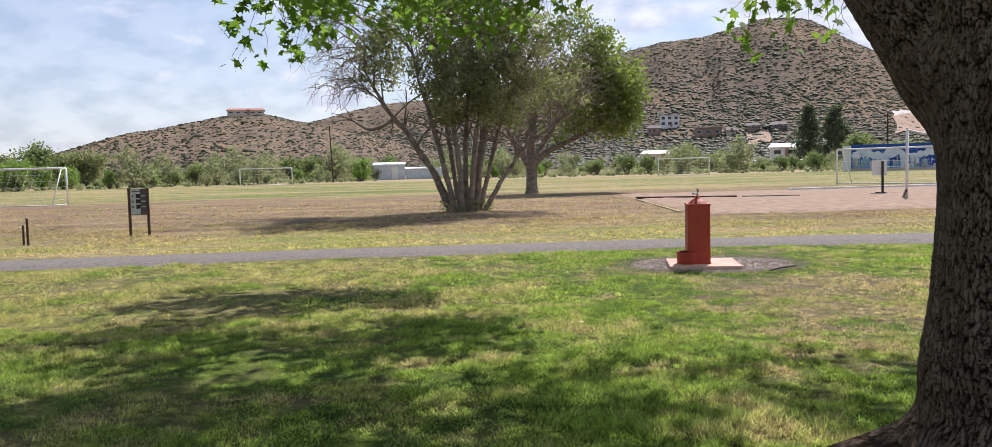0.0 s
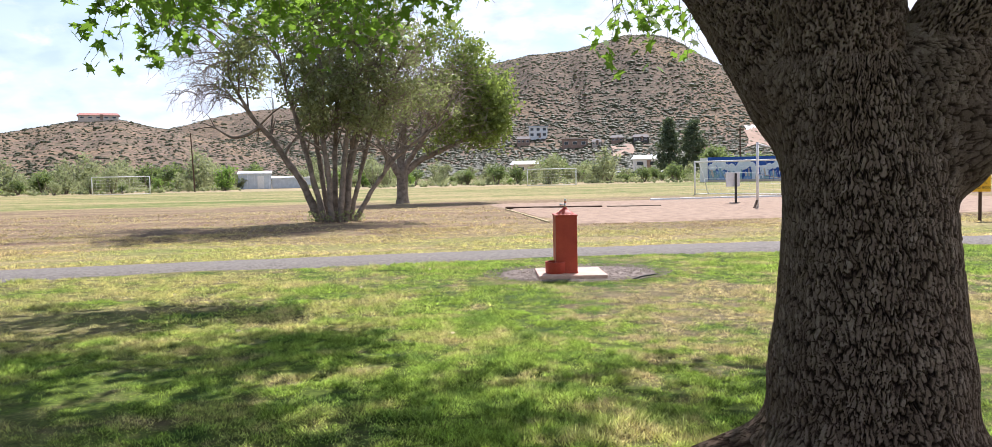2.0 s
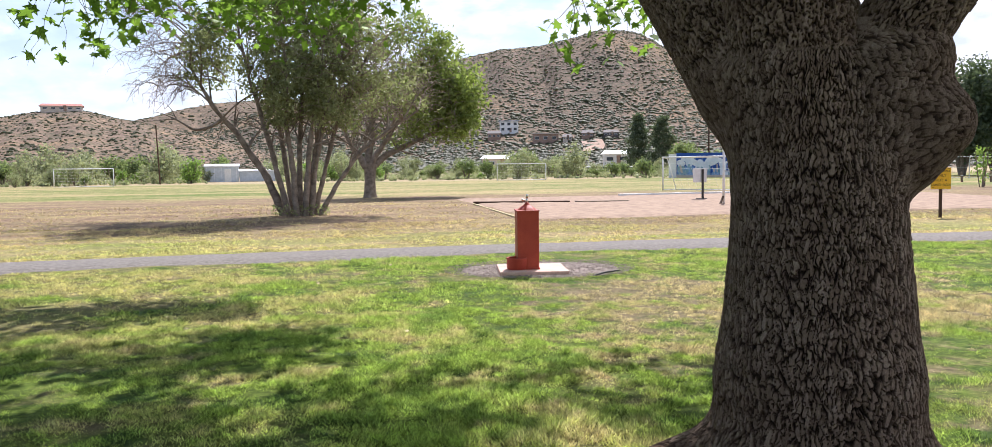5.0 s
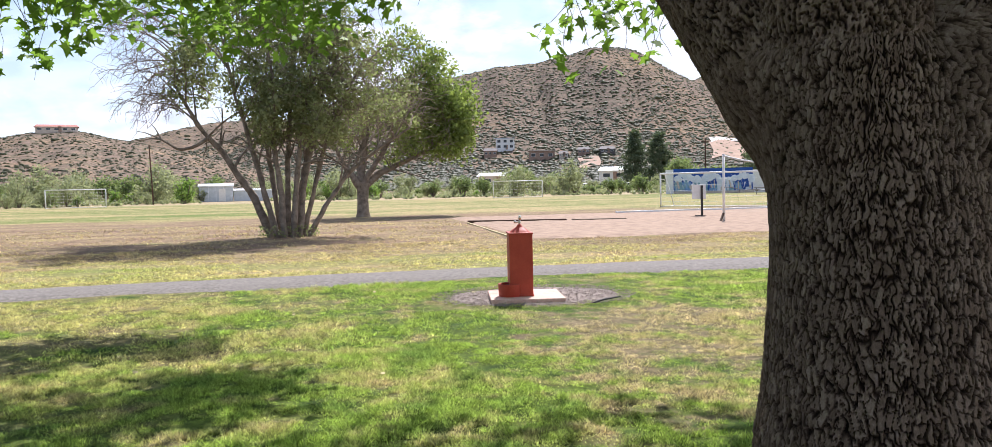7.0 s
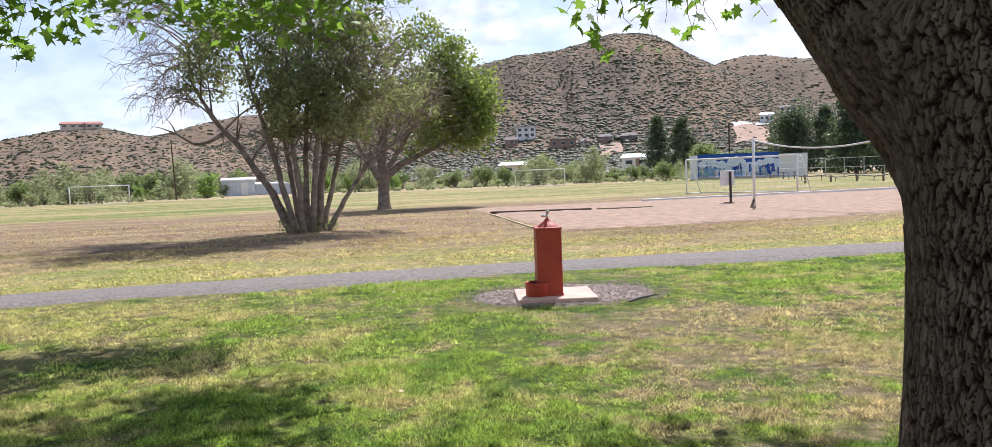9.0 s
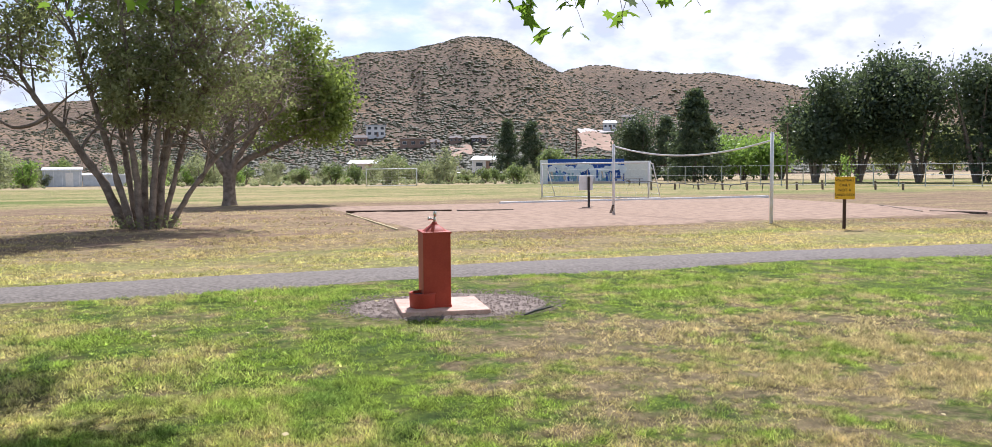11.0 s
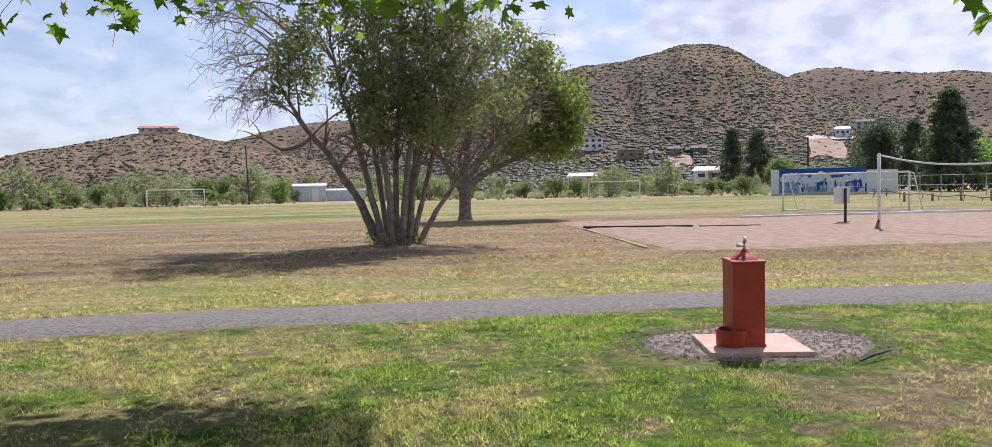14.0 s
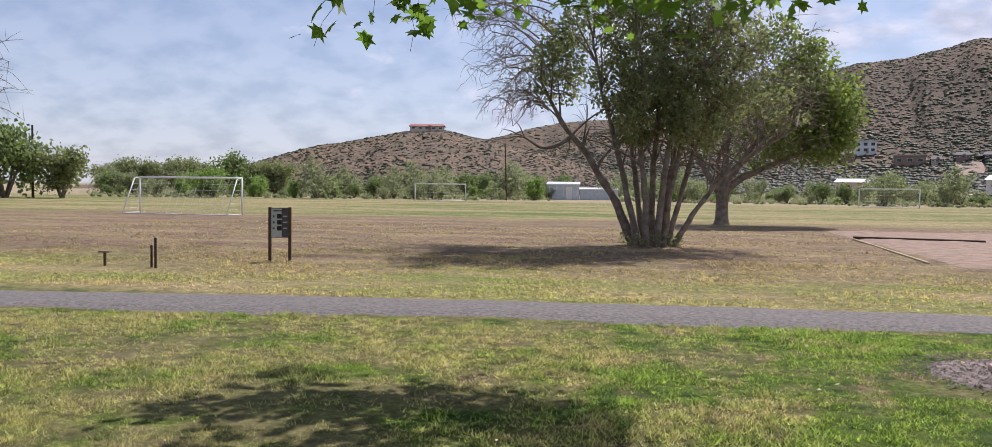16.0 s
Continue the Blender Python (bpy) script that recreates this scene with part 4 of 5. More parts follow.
def goal(m, width=6.4, height=2.13, depth=1.3, back=0.5, lean=0.0):
    g = thing("soccer_goal", m, "white tubular soccer goal frame standing on the field", "soccer goal", GOALS)
    w = width / 2
    for s in (-1, 1):
        part("post", rod((s * w, 0, 0), (s * w, 0, height), 0.055, 10), M_WHITE, g, smooth=True)
        part("stay", rod((s * w, back, height - 0.06), (s * w, depth, 0.03), 0.03, 8), M_WHITE, g, smooth=True)
        part("top_arm", rod((s * w, 0, height), (s * w, back, height - 0.06), 0.03, 8), M_WHITE, g, smooth=True)
        part("ground_bar", rod((s * w, 0, 0.04), (s * w, depth, 0.03), 0.03, 8), M_WHITE, g, smooth=True)
        for k in range(5):
            z = 0.35 + k * 0.36
            d = depth + (back - depth) * z / height
            part("side_cord", rod((s * w, 0.02, z), (s * w, d, z - 0.05), 0.006, 4), M_ROPE, g)
    part("crossbar", rod((-w, 0, height), (w, 0, height), 0.055, 10), M_WHITE, g, smooth=True)
    net = Heap()
    for k in range(1, 14):
        x = -w + width * k / 14
        net.add(*tube(np.array([(x, back, height - 0.06), (x, (back + depth) / 2 + 0.06, height / 2), (x, depth, 0.03)]), [0.006] * 3, 3))
    for k in range(1, 6):
        z = height * k / 6
        net.add(*tube(np.array([(s, depth + (back - depth) * z / height + 0.04 * math.cos(s), z - 0.03) for s in np.linspace(-w, w, 7)]), [0.006] * 7, 3))
    tagged(net.build("net", M_ROPE, g, "thin white net cords"), kind="stuff")
    part("back_bar", rod((-w, depth, 0.03), (w, depth, 0.03), 0.03, 8), M_WHITE, g, smooth=True)
    return g


def goal_between(a, b, **kw):
    a, b = Vector((*a, 0)), Vector((*b, 0))
    yaw = math.degrees(math.atan2(b.y - a.y, b.x - a.x))
    mid = (a + b) / 2
    return goal(pose(mid.x, mid.y, 0, 0, 0, yaw), (b - a).length, **kw)


goal_between((-32.4, 106.6), (-26.2, 108.1))
goal_between((20.4, 108.2), (26.6, 107.1))
goal_between((-24.8, 48.7), (-31.6, 49.0), depth=1.6)
goal_between((21.2, 52.5), (25.3, 46.2), depth=1.5)


def volleyball_post(m, height, label, pad):
    p = thing("volleyball_post", m, label, "volleyball post", "volleyball posts")
    part("pole", rod((0, 0, -0.1), (0, 0, height), 0.055, 14), M_WHITE, p, smooth=True)
    part("cap", rod((0, 0, height), (0, 0, height + 0.03), 0.06, 14, 0.04), M_WHITE, p, smooth=True)
    for z in (0.62, 0.75):
        part("hook", rod((0, 0, height * z), (0.0, 0.09, height * z), 0.012, 8), M_CHROME, p)
    if pad:
        part("stake", rod((-0.05, -0.05, 0.30), (-0.32, -0.35, 0.0), 0.05, 8), M_POST, p, "short leaning brown stake")
    return p


volleyball_post(pose(15.95, 32.3, 0), 2.66, "white steel volleyball post in the sand with a brown stake", True)
volleyball_post(pose(17.35, 24.4, 0), 2.78, "tall white steel volleyball post at the sand's edge", False)


def volleyball_net():
    n = thing("volleyball_net", pose(15.95, 27.6, 0), "sagging white headline and torn lower cord of a volleyball net", "net")
    def line(z0, z1, sag, count=24):
        s = np.linspace(0, 1, count)
        return np.stack([1.40 * s, 4.7 - 7.9 * s, z0 + (z1 - z0) * s - sag * 4 * s * (1 - s)], -1)
    h = Heap()
    top = line(2.62, 2.56, 0.42)
    h.add(*tube(top, [0.032] * len(top), 6))
    h.build("headline", M_ROPE, n)
    low = line(1.35, 1.25, 0.12)
    low[:, 2] += 0.03 * np.sin(np.arange(24) * 1.3)
    h = Heap()
    h.add(*tube(low, [0.016] * len(low), 5))
    h.build("lower_cord", M_NETSTR, n, "dark frayed cord")
    for k in (3, 6, 8, 11, 13, 16, 18, 20, 22):
        d = 0.12 + 0.18 * ((k * 7) % 5) / 5
        part("shred", rod(low[k], low[k] + np.array([0.02, 0.08, -d]), 0.02, 5, 0.008), M_NETSTR, n)


volleyball_net()


def text_plate(words, size, m, mat, parent, name="lettering"):
    cu = bpy.data.curves.new(name, "FONT")
    cu.body, cu.size, cu.align_x, cu.align_y, cu.extrude = words, size, "CENTER", "CENTER", 0.001
    tmp = new(name, cu)
    me = bpy.data.meshes.new_from_object(tmp.evaluated_get(bpy.context.evaluated_depsgraph_get()))
    bpy.data.objects.remove(tmp)
    me.materials.append(mat)
    ob = new(name, me)
    ob.parent = parent
    ob.matrix_local = m
    return ob


def yellow_sign():
    s = thing("warning_sign", pose(17.5, 21.4, 0, 0, 0, -38), "yellow warning sign with black letters on a brown post", "sign")
    part("post", box(0.09, 0.06, 1.02, pose(0, 0.03, -0.1)), M_POST, s, "", 0.006)
    part("panel", box(0.52, 0.02, 0.62, pose(0, -0.01, 0.82)), M_YELLOW, s, "", 0.006)
    for k, w in enumerate(("VOLLEYBALL", "ONLY", "NOT A", "SAND BOX")):
        text_plate(w, 0.105 if k else 0.085, pose(0, -0.024, 1.34 - 0.135 * k, 90, 0, 0), M_INK, s)
    for x, z in ((-0.2, 0.86), (0.2, 1.4)):
        part("border_mark", box(0.05, 0.006, 0.01, pose(x, -0.022, z)), M_INK, s)


yellow_sign()


def white_sign():
    s = thing("notice_sign", pose(17.1, 37.0, 0, 0, 0, -8), "blank white notice board on a black post in the sand", "sign")
    part("post", box(0.09, 0.09, 1.52, pose(0, -0.03, -0.1)), M_BLACKPOST, s, "", 0.008)
    part("panel", box(0.64, 0.025, 0.66, pose(-0.12, 0.035, 0.80)), M_WHITE, s, "", 0.006)
    part("foot_plate", box(0.5, 0.12, 0.04, pose(-0.05, 0, 0.02)), M_BLACKPOST, s)


white_sign()


def info_board():
    b = thing("information_board", pose(-9.2, 21.7, 0, 0, 0, 20) @ Matrix.Diagonal((0.92, 0.92, 0.82, 1)), "grey and brown trail board on two timber posts", "sign")
    for x in (-0.245, 0.245):
        part("post", box(0.075, 0.09, 1.62, pose(x, 0, -0.1)), M_POST, b, "", 0.006)
    p = part("panel", box(0.42, 0.035, 0.84, pose(0, -0.01, 0.66)), M_PANELDARK, b, "dark brown panel", 0.004)
    part("light_panel", box(0.25, 0.012, 0.80, pose(-0.08, -0.034, 0.68)), M_PANEL, p, "pale grey left half")
    for k in range(3):
        z = 0.86 + 0.17 * k
        part("diagram", box(0.11, 0.006, 0.13, pose(-0.01, -0.043, z)), M_INK, p)
        part("symbol", box(0.045, 0.006, 0.06, pose(-0.15, -0.043, z + 0.03)), M_PANELDARK, p)
        part("text_bar", box(0.11, 0.006, 0.03, pose(0.13, -0.031, z + 0.05)), M_PANEL, p)
    part("title_bar", box(0.26, 0.006, 0.035, pose(-0.03, -0.043, 1.40)), M_PANELDARK, p)


info_board()


def bollard(x, y, h, w, label, plank):
    b = thing("exercise_post", pose(x, y, 0, 0, 0, 12), label, "post", "short posts in the grass")
    part("post", box(w, w, h + 0.1, pose(0, 0, -0.1)), M_POST, b, "", 0.008)
    if plank:
        part("cap_board", box(0.24, 0.14, 0.03, pose(0, 0, h)), M_TIMBER, b, "thin pale cap board", 0.004)
    else:
        part("end_cap", box(w + 0.01, w + 0.01, 0.02, pose(0, 0, h)), M_PANEL, b)


bollard(-10.86, 19.35, 0.62, 0.05, "tall dark timber post in dry grass", False)
bollard(-11.0, 19.42, 0.46, 0.045, "medium dark timber post in dry grass", False)
bollard(-12.1, 19.4, 0.28, 0.05, "low timber stump post with a cap board", True)


def kerb(name, a, b, w, h, mat, label):
    a, b = Vector((*a, 0)), Vector((*b, 0))
    yaw = math.degrees(math.atan2(b.y - a.y, b.x - a.x))
    mid = (a + b) / 2
    ob = part(name, box((b - a).length, w, h + 0.05, pose(0, 0, -0.05)), mat, None, "", 0.015)
    ob.matrix_world = pose(mid.x, mid.y, 0, 0, 0, yaw)
    return tagged(ob, label, "edging")


kerb("sand_edging", (6.35, 37.6), (10.6, 36.6), 0.14, 0.09, M_POST, "dark timber edging raised along the sand")
kerb("sand_edging", (10.8, 36.5), (13.2, 36.2), 0.14, 0.07, M_TIMBER, "weathered low timber edging along the sand")
kerb("edging_board", (6.3, 37.2), (6.0, 26.4), 0.07, 0.03, M_YTIMBER, "yellow faded edging board beside the sand")
kerb("sand_edging", (15.2, 43.6), (33.0, 45.4), 0.14, 0.12, M_WHITE, "whitewashed timber edging behind the court")
kerb("sand_edging", (27.6, 25.6), (26.8, 27.4), 0.12, 0.07, M_TIMBER, "weathered timber edging at the court's end")
kerb("sand_edging", (26.6, 27.6), (29.6, 33.0), 0.12, 0.05, M_TIMBER, "weathered timber edging at the court's end")


# ---- hills ----
# distance, depth of the slope, skyline as (bearing, height angle) in degrees
HILLS = {
    "main": (640, 200, [(-10, 2.2), (-4, 4.2), (0, 5.4), (4, 6.5), (8.5, 7.4), (11.1, 7.9), (13.6, 8.07), (15.7, 8.57), (17, 8.9), (18.05, 8.96), (19.1, 8.89), (19.9, 8.66), (20.95, 8.1), (22, 7.45),
                       (23.6, 6.5), (25.2, 5.9), (26.8, 5.2), (28.4, 4.45), (30, 3.85), (33, 2.8), (37, 1.6), (42, 0.4), (46, 0.0)]),
    "back": (1000, 230, [(14, 3.0), (20, 5.3), (23.6, 6.55), (24.8, 6.86), (26, 7.0), (27.2, 6.88), (28.4, 6.59), (30, 6.48), (31.5, 6.24), (33.4, 6.3), (35.2, 5.96), (37.3, 5.53), (38.7, 5.2), (42, 4.6), (47, 4.2), (55, 4.5), (65, 2.5), (72, 0)]),
    "far": (760, 170, [(-34, 0.2), (-26, 1.2), (-18, 2.4), (-14, 3.0), (-11.7, 3.42), (-10.4, 3.8), (-9, 4.15), (-7.5, 4.4), (-5, 4.6), (0, 4.6), (6, 3.6), (12, 2.0)]),
    "left": (355, 95, [(-36, 0.0), (-32, 0.4), (-29, 1.1), (-26.2, 2.0), (-23.8, 2.68), (-21.3, 3.08), (-19.7, 3.42), (-18, 3.75), (-16.5, 3.95), (-15, 3.84), (-13.8, 3.5), (-12.2, 3.22), (-10, 2.7), (-7, 2.0), (-3, 1.0), (2, 0.2), (6, 0.0)]),
}
EYE = (0.2, 1.5, 1.65)


def hill_height(key, x, y):
    d, sy, line = HILLS[key]
    x, y = np.asarray(x, float), np.asarray(y, float)
    r = np.hypot(x - EYE[0], y - EYE[1])
    az = np.degrees(np.arctan2(x - EYE[0], y - EYE[1]))
    fine = np.linspace(line[0][0] - 3, line[-1][0] + 3, 600)
    el = np.interp(fine, [p[0] for p in line], [p[1] for p in line], 0, 0)
    step = fine[1] - fine[0]
    n = max(3, int(1.3 / step) | 1)
    ker = np.hanning(n + 2)[1:-1]
    el = np.convolve(np.pad(el, n // 2, "edge"), ker / ker.sum(), "valid")
    top = EYE[2] + d * np.tan(np.radians(np.interp(az, fine, el)))
    front = np.exp(-(((r - d) / sy) ** 2))
    probe = np.linspace(d - sy, d + sy, 200)
    top = top / (np.exp(-(((probe - d) / sy) ** 2)) * d / probe).max()
    slope = np.clip(1 - front, 0, 1) * front * 4
    fold = 0.028 * np.sin(az * 1.9 + 2.0 * np.sin(r * 0.011)) + 0.02 * np.sin(az * 3.1 + 1.3 * np.sin(r * 0.023 + az))
    return top * front * (1 + fold * slope) - 1.2 * (1 - front) - 0.6


def hill(key, na, nr, label):
    d, sy, line = HILLS[key]
    az, r = np.meshgrid(np.radians(np.linspace(line[0][0] - 2, line[-1][0] + 2, na)), np.linspace(d - 2.2 * sy, d + 1.1 * sy, nr))
    gx, gy = EYE[0] + r * np.sin(az), EYE[1] + r * np.cos(az)
    gz = hill_height(key, gx, gy)
    rough = np.sin(gx * 0.31 + 1.7 * np.sin(gy * 0.09)) * np.sin(gy * 0.21) + 0.7 * np.sin(gx * 0.67 + 2.1 * np.sin(gy * 0.17)) * np.sin(gy * 0.43 + 1)
    gz = gz + 0.0015 * np.clip(gz, 0, None) * rough
    i = np.arange(nr - 1)[:, None] * na + np.arange(na - 1)[None]
    f = np.stack([i, i + 1, i + na + 1, i + na], -1).reshape(-1, 4)
    tagged(mesh("hill_" + key, np.stack([gx, gy, gz], -1).reshape(-1, 3), f, M_HILL, None, "", True), label, "hill", kind="structure")


hill("main", 240, 110, "dry brown hill dotted with scrub")
hill("back", 200, 70, "distant dry brown ridge")
hill("far", 160, 60, "tan slopes behind the rocky hill")
hill("left", 170, 80, "low rocky tan hill with a house on top")

def dome():
    """A rounded bush of fifteen triangles, corner by corner."""
    low = [(math.cos(a), math.sin(a), -0.25) for a in np.linspace(0, 2 * np.pi, 6)[:5]]
    mid = [(0.86 * math.cos(a + 0.6), 0.86 * math.sin(a + 0.6), 0.5) for a in np.linspace(0, 2 * np.pi, 6)[:5]]
    tris = []
    for k in range(5):
        q = (k + 1) % 5
        tris += [low[k], low[q], mid[k], low[q], mid[q], mid[k], mid[k], mid[q], (0.05, 0.0, 0.92)]
    return np.array(tris)


DOME = dome()


def scrub(key, count, size, seed, lush=1.0):
    """Bushes over a hillside, closer together and larger towards its foot."""
    d, sy, line = HILLS[key]
    r = np.random.default_rng(seed)
    az = np.radians(r.uniform(line[0][0], line[-1][0], count))
    u = r.uniform(0, 1, count)
    dist = d + 0.15 * sy - sy * 2.0 * u
    x, y = EYE[0] + dist * np.sin(az), EYE[1] + dist * np.cos(az)
    patch = np.array([noise.noise((a * 0.018, b * 0.018, seed)) for a, b in zip(x, y)])
    keep = 0.35 * patch + r.normal(0, 0.3, count) + 0.35 * u > 0.0
    x, y, u = x[keep], y[keep], u[keep]
    c = np.stack([x, y, hill_height(key, x, y)], -1)
    ok = c[:, 2] > 0.3
    c, u = c[ok], u[ok]
    n = len(c)
    s = (size * (1 + lush * u))[:, None, None] * r.lognormal(0, 0.36, (n, 1, 1)) * np.array([1.15, 1.15, 0.75]) * r.uniform(0.75, 1.25, (n, 1, 3))
    v = c[:, None] + DOME[None] * s
    tagged(triangles("scrub_" + key, v, 3, M_SCRUB), "dark olive scrub bushes scattered over the hillside", "scrub", kind="stuff")


scrub("main", 56000, 0.50, 31, 0.55)
scrub("left", 20000, 0.27, 32, 0.5)
scrub("far", 8000, 0.6, 34, 0.5)
scrub("back", 17000, 0.85, 33, 0.5)


def at_az(az, d):
    return EYE[0] + d * math.sin(radians(az)), EYE[1] + d * math.cos(radians(az))


def on_slope(key, az, el):
    """Where a sight line at that height angle meets a hill."""
    d = 150.0
    while d < 900:
        x, y = at_az(az, d)
        if hill_height(key, np.float64(x), np.float64(y)) > 1.7 + d * math.tan(radians(el)):
            break
        d += 2
    return x, y, float(hill_height(key, np.float64(x), np.float64(y))), d


# ---- houses ----
def window(parent, m, w, h):
    fr = part("window", box(w + 0.16, 0.10, h + 0.16, m), M_WHITE, parent)
    part("pane", box(w, 0.06, h, m @ pose(0, -0.04, 0.08)), M_GLASS, fr)


def house(x, y, z, w, d, h, yaw, wall, roof, label, slope=0.9, windows=3, storeys=1, flat=False):
    b = thing("house", pose(x, y, z, 0, 0, yaw), label, "house", "hillside houses")
    part("wall", box(w, d, h + 3.0, pose(0, 0, -3.0)), wall, b)
    e = 0.5
    if flat:
        part("roof", box(w + 2 * e, d + 2 * e, 0.35, pose(0, 0, h)), roof, b)
    else:
        bm = bmesh.new()
        v = [bm.verts.new(p) for p in ((-w / 2 - e, -d / 2 - e, h), (w / 2 + e, -d / 2 - e, h), (w / 2 + e, d / 2 + e, h), (-w / 2 - e, d / 2 + e, h), (-w / 2 + 0.3, 0, h + slope), (w / 2 - 0.3, 0, h + slope))]
        for f in ((0, 1, 5, 4), (2, 3, 4, 5), (1, 2, 5), (3, 0, 4), (3, 2, 1, 0)):
            bm.faces.new([v[k] for k in f])
        part("roof", bm, roof, b)
    for s in range(storeys):
        for k in range(windows):
            window(b, pose(-w / 2 + w * (k + 0.5) / windows, -d / 2, h * (0.32 if storeys == 1 else 0.15 + 0.48 * s)), min(1.6, w / windows * 0.5), min(1.2, h * 0.35))
    part("door", box(1.0, 0.12, 2.05, pose(w * 0.08, -d / 2, 0)), M_BROWNWALL, b)
    return b


for az, el, w, h, wall, roof, label, st, flat in (
        (11.3, 2.3, 29, 17, M_WHITE, M_TIN, "white two-storey house on the hill's foot", 2, True),
        (10.3, 1.9, 20, 8, M_BROWNWALL, M_ROOFDARK, "brown low house among shrubs", 1, False),
        (13.75, 1.65, 40, 13, M_BROWNWALL, M_STUCCO, "brown house with a wide balcony roof", 1, True),
        (16.55, 1.95, 18, 6, M_BROWNWALL, M_ROOFDARK, "small brown house on the slope", 1, False),
        (18.1, 1.95, 23, 6, M_ROOFDARK, M_ROOFDARK, "dark wooden house on the slope", 1, False),
        (15.2, 1.75, 14, 5, M_STUCCO, M_ROOFDARK, "small tan house between bushes", 1, False),
        (26.8, 2.72, 20, 10, M_WHITE, M_TIN, "white hillside house with a grey roof", 1, False),
        (28.1, 3.0, 25, 12, M_STUCCO, M_ROOFDARK, "pale two-storey hillside house", 2, False)):
    hx, hy, hz, hd = on_slope("main", az, el)
    house(hx, hy, hz, w * hd / 1350, 8, h * hd / 1350, -az, wall, roof, label, 1.3, 3, st, flat)
hx, hy, hz, hd = on_slope("left", -16.5, 3.72)
house(hx, hy, hz - 0.2, 13.0, 7, 1.7, 14, M_STUCCO, M_ROOFRED, "long house with red roof on the hilltop", 1.0, 5)
house(*at_az(18.55, 205), 2.2, 6.2, 5, 2.4, -16, M_WHITE, M_TIN, "small white house with a grey roof", 0.9, 2)
house(*at_az(10.7, 200), 1.6, 8, 5, 2.2, -8, M_STUCCO, M_TINROOF, "low building with a pale sheet roof", 0.8, 2)


def earth_bank():
    """Bare cuts and a pale drive on the hill's foot, laid on the slope."""
    for az0, az1, el0, el1, mat, name, label in ((24.8, 26.9, 1.35, 2.45, M_CARTH, "earth_bank", "cut bank of reddish bare earth"), (16.2, 17.6, 1.0, 1.65, M_CARTH, "earth_bank", "worn slope of bare tan earth"),
                                                 (24.7, 25.9, 2.35, 2.72, M_ROAD, "drive", "pale drive cut into the slope"), (26.0, 28.2, 2.45, 2.6, M_ROAD, "drive", "pale drive cut into the slope")):
        vs, fs, n = [], [], 12
        for j in range(5):
            for i in range(n):
                s, t = i / (n - 1), j / 4
                wave = 0.12 * math.sin(5 * s + az0) * (el1 - el0)
                x, y, z, d = on_slope("left" if az0 < 0 else "main", az0 + (az1 - az0) * (s + 0.08 * math.sin(4 * t)), el0 + (el1 - el0) * t + wave)
                vs.append((x, y, z + 0.6))
        for j in range(4):
            for i in range(n - 1):
                a = j * n + i
                fs.append((a, a + 1, a + n + 1, a + n))
        tagged(mesh(name, vs, fs, mat, None, "", True), label, "bank", kind="structure")


earth_bank()


def shed():
    s = thing("metal_shed", pose(-17.9, 140, 0, 0, 0, 6), "white sheet-metal shed with a low annex", "shed")
    part("wall", box(5.0, 5, 2.5, pose(0, 0, 0)), M_TIN, s)
    part("roof", box(5.3, 5.4, 0.16, pose(0, 0, 2.5, 4, 0, 0)), M_TINROOF, s)
    part("annex", box(6.0, 4, 1.7, pose(5.6, 0.4, 0)), M_TIN, s)
    part("annex_roof", box(6.2, 4.4, 0.14, pose(5.6, 0.4, 1.7, 3, 0, 0)), M_TINROOF, s)
    for k in range(5):
        part("rib", box(0.05, 0.05, 2.4, pose(-2.2 + 1.1 * k, -2.52, 0)), M_TINROOF, s)
    part("door", box(1.0, 0.08, 2.0, pose(0.9, -2.53, 0)), M_WHITE, s)


shed()


